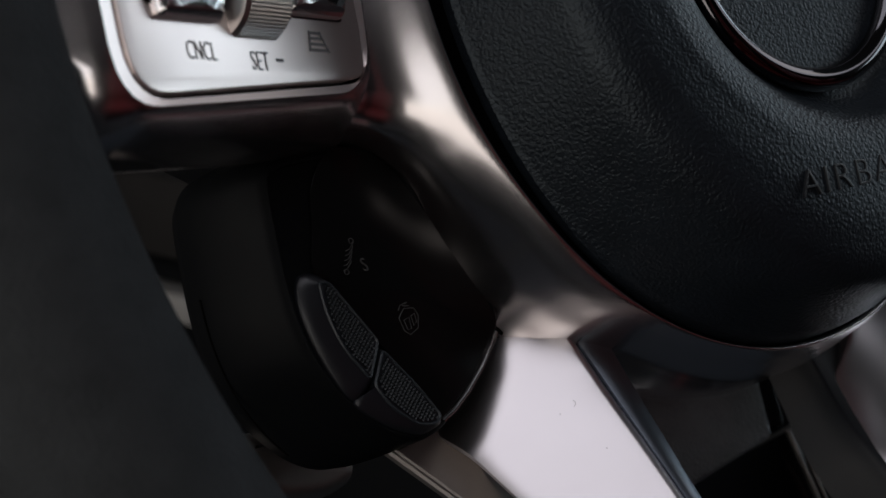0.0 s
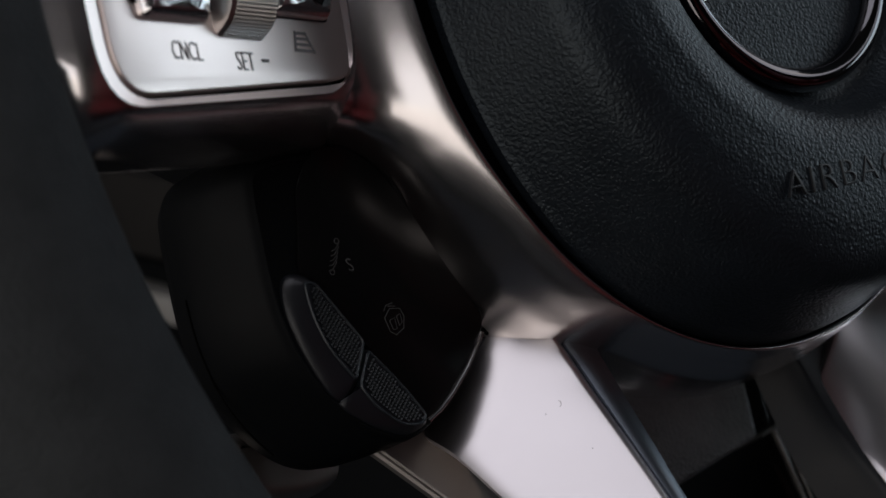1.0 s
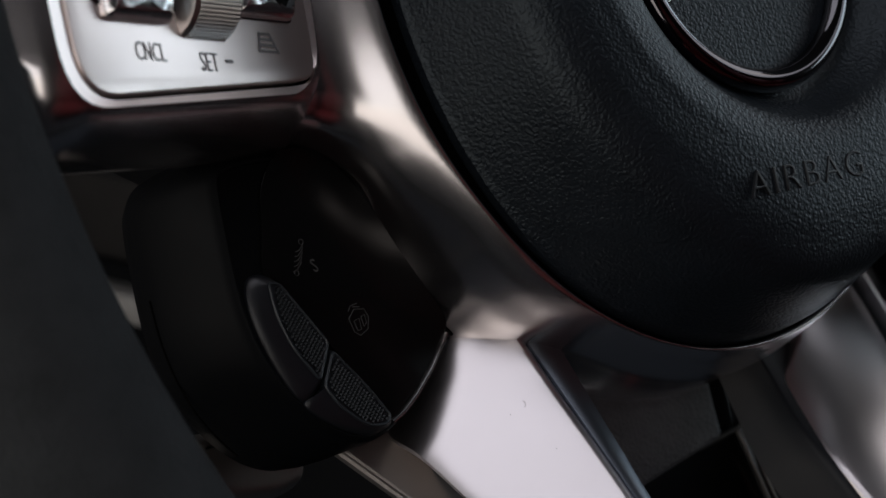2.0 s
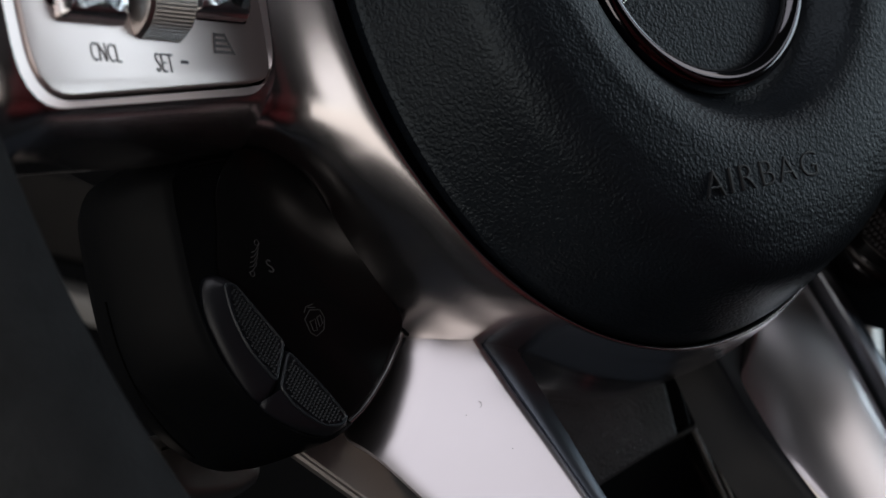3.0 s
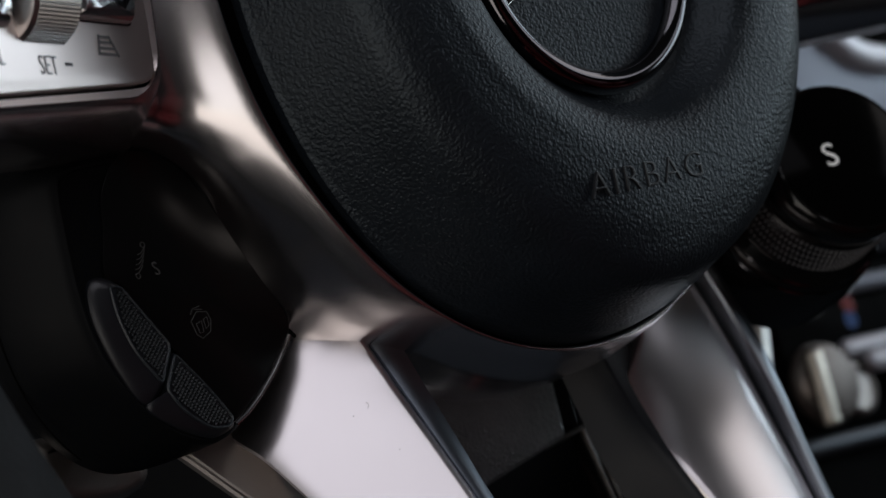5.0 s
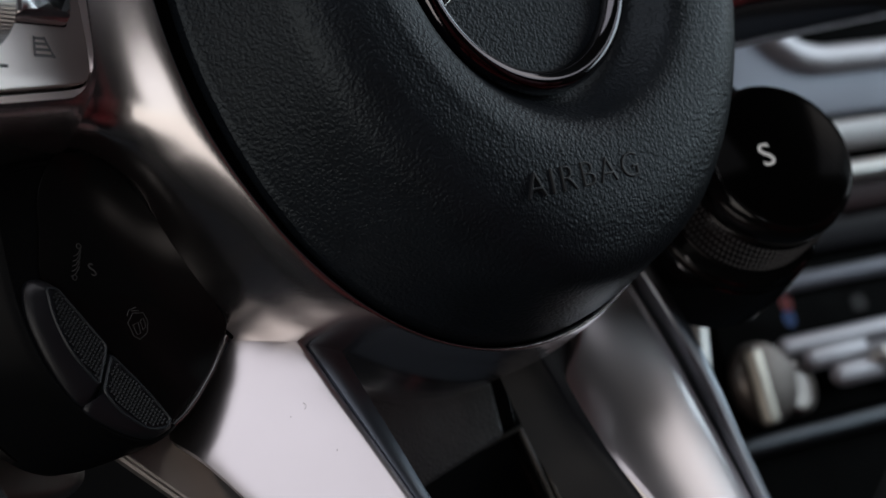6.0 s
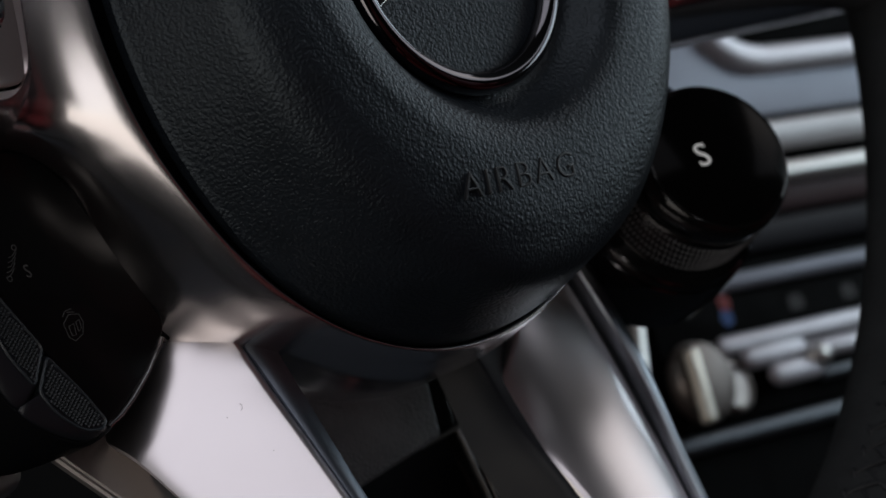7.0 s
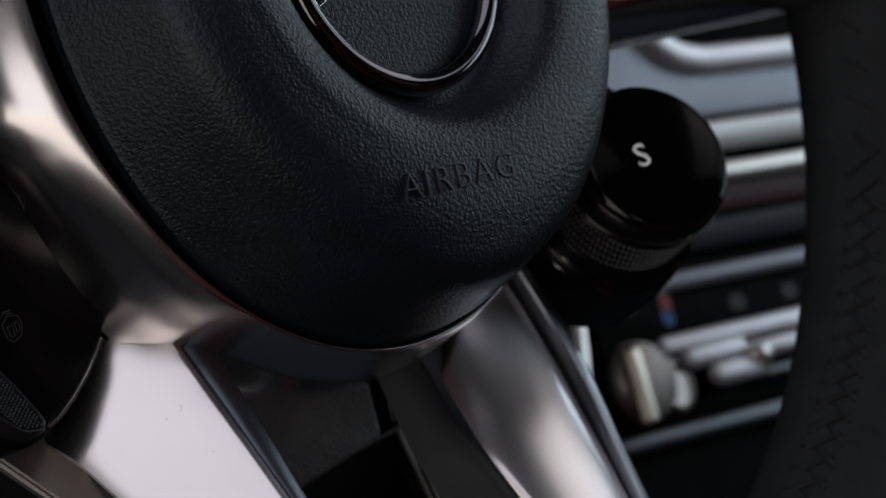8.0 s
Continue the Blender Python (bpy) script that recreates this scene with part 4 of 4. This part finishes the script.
def hvac(x, y, z=0.0):
    """Climate panel: x across, y up its slope, z out of it, in millimetres."""
    return (x * MM, (y * sin(TILT_H) - z * cos(TILT_H)) * MM, (y * cos(TILT_H) + z * sin(TILT_H)) * MM)


V_OFF = Vector((0.3558 - 0.2395, 0.1677 - 0.1117, 0.6456 - 0.5779))


def vent(x, y, z=0.0):
    return tuple(V_OFF + Vector((x, y * sin(TILT_V) - z * cos(TILT_V), y * cos(TILT_V) + z * sin(TILT_V))) * MM)


def bar(x0, x1, y, half, z, depth, at, n=14):
    """A rounded bar along x."""
    rings = []
    for x, s in ((x0, 0.3), (x0 + half * 0.3, 0.75), (x0 + half, 1.0), (x1 - half, 1.0), (x1 - half * 0.3, 0.75), (x1, 0.3)):
        rings.append([at(x, y + half * s * cos(k * tau / n), z + depth * s * sin(k * tau / n)) for k in range(n)])
    return loft(rings)


# body behind the two panels
side = [hvac(0, -60, -4), hvac(0, 34, -4), vent(-100, -52, -6), vent(-100, 40, -6), vent(-100, 40, -190), hvac(0, -60, -260)]
part("stack_body", loft([[(x, p[1], p[2]) for p in side] for x in (-0.024, 0.34)]), STACK, stack)
part("climate_panel", slab(rounded(mm([(-13, -14), (170, -14), (170, 24), (-11, 24)]), 0.004), -0.004, 0.0, 0.0008, 3, lambda x, y, z: hvac(x * 1000, y * 1000, z * 1000)), STACK, stack, "satin black climate panel")
part("lower_strip", bar(-19, 170, -17.6, 3.0, 0.5, 2.0, hvac), DULL_SILVER, stack, "dull silver lower strip")
part("upper_strip", bar(20, 170, 27.9, 2.8, 0.5, 2.0, hvac), STRIP, stack, "blue-grey strip above the climate panel")
part("edge_strip", loft([[hvac(-17 - 0.32 * (20 - y) + dx, y, z) for dx, z in ((-1.7, -2), (-1.7, 0.5), (-1.1, 1.4), (1.1, 1.4), (1.7, 0.5), (1.7, -2))] for y in (22, 12, 0, -12)]), PALE_SILVER, stack, "pale upright trim strip")
knob = part("temperature_knob", loft([[hvac(r * cos(k * tau / 48), r * sin(k * tau / 48), z) for k in range(48)] for r, z in
                                ((12.6, 0), (12.6, 1.6), (12.0, 2.0), (11.8, 4.0), (11.3, 5.0), (10.8, 5.2))]), KNOB, stack, "bronze-grey rotary temperature knob")
part("knob_cap", loft([[hvac(r * cos(k * tau / 40), r * sin(k * tau / 40), z) for k in range(40)] for r, z in ((10.8, 4.8), (10.8, 5.5), (10.2, 5.8), (0.2, 5.9))]), KNOB, knob, "bronze-grey knob cap")
part("pointer", slab(rounded(mm([(-9.8, -12.6), (-5.2, -12.6), (-4.0, 9.8), (-8.4, 9.8)]), 0.0014), 0.0056, 0.0086, 0.0008, 3, lambda x, y, z: hvac(x * 1000, y * 1000, z * 1000)), BEIGE, knob, "pale pointer bar")
part("push_button", loft([[hvac(13.0 + r * cos(k * tau / 40), -3.5 + r * sin(k * tau / 40), z) for k in range(40)] for r, z in ((8.0, 0), (8.0, 3.0), (7.4, 3.6), (6.6, 3.8), (6.2, 3.0), (0.2, 3.0))]), BRONZE, stack, "pale round push button")
for x0, x1, y, h, z, mat in ((11, 88, 8.6, 3.3, 2, SILVER), (92, 160, 8.0, 3.2, 2, SILVER), (17, 48, 3.4, 3.5, 5, SILVER), (47, 96, 1.6, 2.9, 4, SILVER), (25, 50, -3.4, 3.6, 7, SILVER),
                             (52, 96, -6.0, 2.2, 3, DULL_SILVER), (100, 160, -1.0, 2.8, 4, SILVER)):
    part("toggle_switch", bar(x0, x1, y, h, z, 1.7, hvac), mat, stack, "satin silver toggle switch")
part("switch_tip", bar(44.5, 53.5, -0.6, 3.4, 8, 3.4, hvac), PALE_SILVER, stack, "rounded pale switch tip")


def dot(x, y, r, mat, label):
    part("mark", loft([[hvac(x + r * cos(k * tau / 16), y + r * sin(k * tau / 16), z) for k in range(16)] for z in (0.05, 0.15)]), mat, stack, label)


dot(23.4, 22.2, 2.9, RED_DOT, "small red temperature mark")
dot(22.6, 17.6, 2.9, BLUE_DOT, "small blue temperature mark")
for x in (57, 84):
    part("mark", loft([[hvac(x + dx, 18 + dy, z) for dx, dy in ((-3.4, -2.4), (2.6, -2.4), (3.8, 0), (2.0, 2.6), (-2.8, 2.4), (-4, 0.4))] for z in (0.05, 0.15)]), ICON, stack, "faint grey symbol")

# air outlet slats
part("outlet_well", slab(rounded(mm([(-110, -50), (190, -50), (190, 44), (-110, 44)]), 0.004), -0.004, -0.001, 0.0006, 2, lambda x, y, z: vent(x * 1000, y * 1000, z * 1000)), STACK, stack)
broad = rounded(mm([(-95, -1.4), (190, -1.4), (190, 15), (-18, 15), (-36, 22), (-50, 36), (-95, 36)]), [0.001, 0.001, 0.001, 0.006, 0.01, 0.006, 0.001], 4)
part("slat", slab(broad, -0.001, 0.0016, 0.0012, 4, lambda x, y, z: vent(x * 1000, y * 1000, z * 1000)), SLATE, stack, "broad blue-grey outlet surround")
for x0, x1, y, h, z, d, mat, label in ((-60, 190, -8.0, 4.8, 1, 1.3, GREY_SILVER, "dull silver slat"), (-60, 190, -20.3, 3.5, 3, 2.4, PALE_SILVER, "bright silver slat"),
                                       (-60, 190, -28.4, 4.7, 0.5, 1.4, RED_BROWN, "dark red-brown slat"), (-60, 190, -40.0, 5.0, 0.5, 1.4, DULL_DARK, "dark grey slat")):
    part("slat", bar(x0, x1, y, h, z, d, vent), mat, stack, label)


def outlet_ring():
    """Flattened silver hoop round the dark outlet, curving up at its end."""
    line = spline([(-66, 58), (-60, 44), (-52, 33.5), (-43, 26), (-33, 20.4), (-22, 17.8), (-10, 17.3), (40, 17.3), (110, 17.3), (196, 17.3)], 8, closed=False)
    rings = []
    for i, (x, y) in enumerate(line):
        a, b = line[max(i - 1, 0)], line[min(i + 1, len(line) - 1)]
        t = Vector((b[0] - a[0], b[1] - a[1])).normalized()
        rings.append([vent(x - t.y * 4.9 * cos(k * tau / 18), y + t.x * 4.9 * cos(k * tau / 18), 3.0 + 3.2 * sin(k * tau / 18)) for k in range(18)])
    return loft(rings)


part("outlet_ring", outlet_ring(), HOOP, stack, "silver hoop round the air outlet")


# ---------------------------------------------------------------- dust on the spoke
def lint(name, pts, radius, label):
    """A speck or fibre lying on the left blade; places along the wheel's u and v."""
    e3 = Vector((-0.47, -0.64, 0.61)).normalized()
    base = WHEEL @ Vector((-0.0492, -0.0820, -0.0156))
    line = []
    for u, v in pts:
        p = WHEEL @ Vector((u * MM, v * MM, -0.0156))
        q = p - e3 * ((p - base).dot(e3)) + e3 * (radius * 0.8)
        line.append(tuple(q))
    ob = part(name, tube(line, radius, 6), DUST)
    return tagged(ob, label, "dust")


lint("fibre", [(-49.4, -81.2), (-49.1, -81.4), (-48.9, -81.8), (-48.95, -82.2), (-49.2, -82.5), (-49.5, -82.6)], 0.00004, "tiny curled grey fibre lying on the spoke")
lint("dust_speck", [(-52.9, -82.8), (-52.85, -83.0)], 0.00008, "tiny dark dust speck lying on the spoke")
lint("dust_speck", [(-45.4, -93.5), (-45.3, -93.7)], 0.00009, "tiny dark dust speck lying on the spoke")
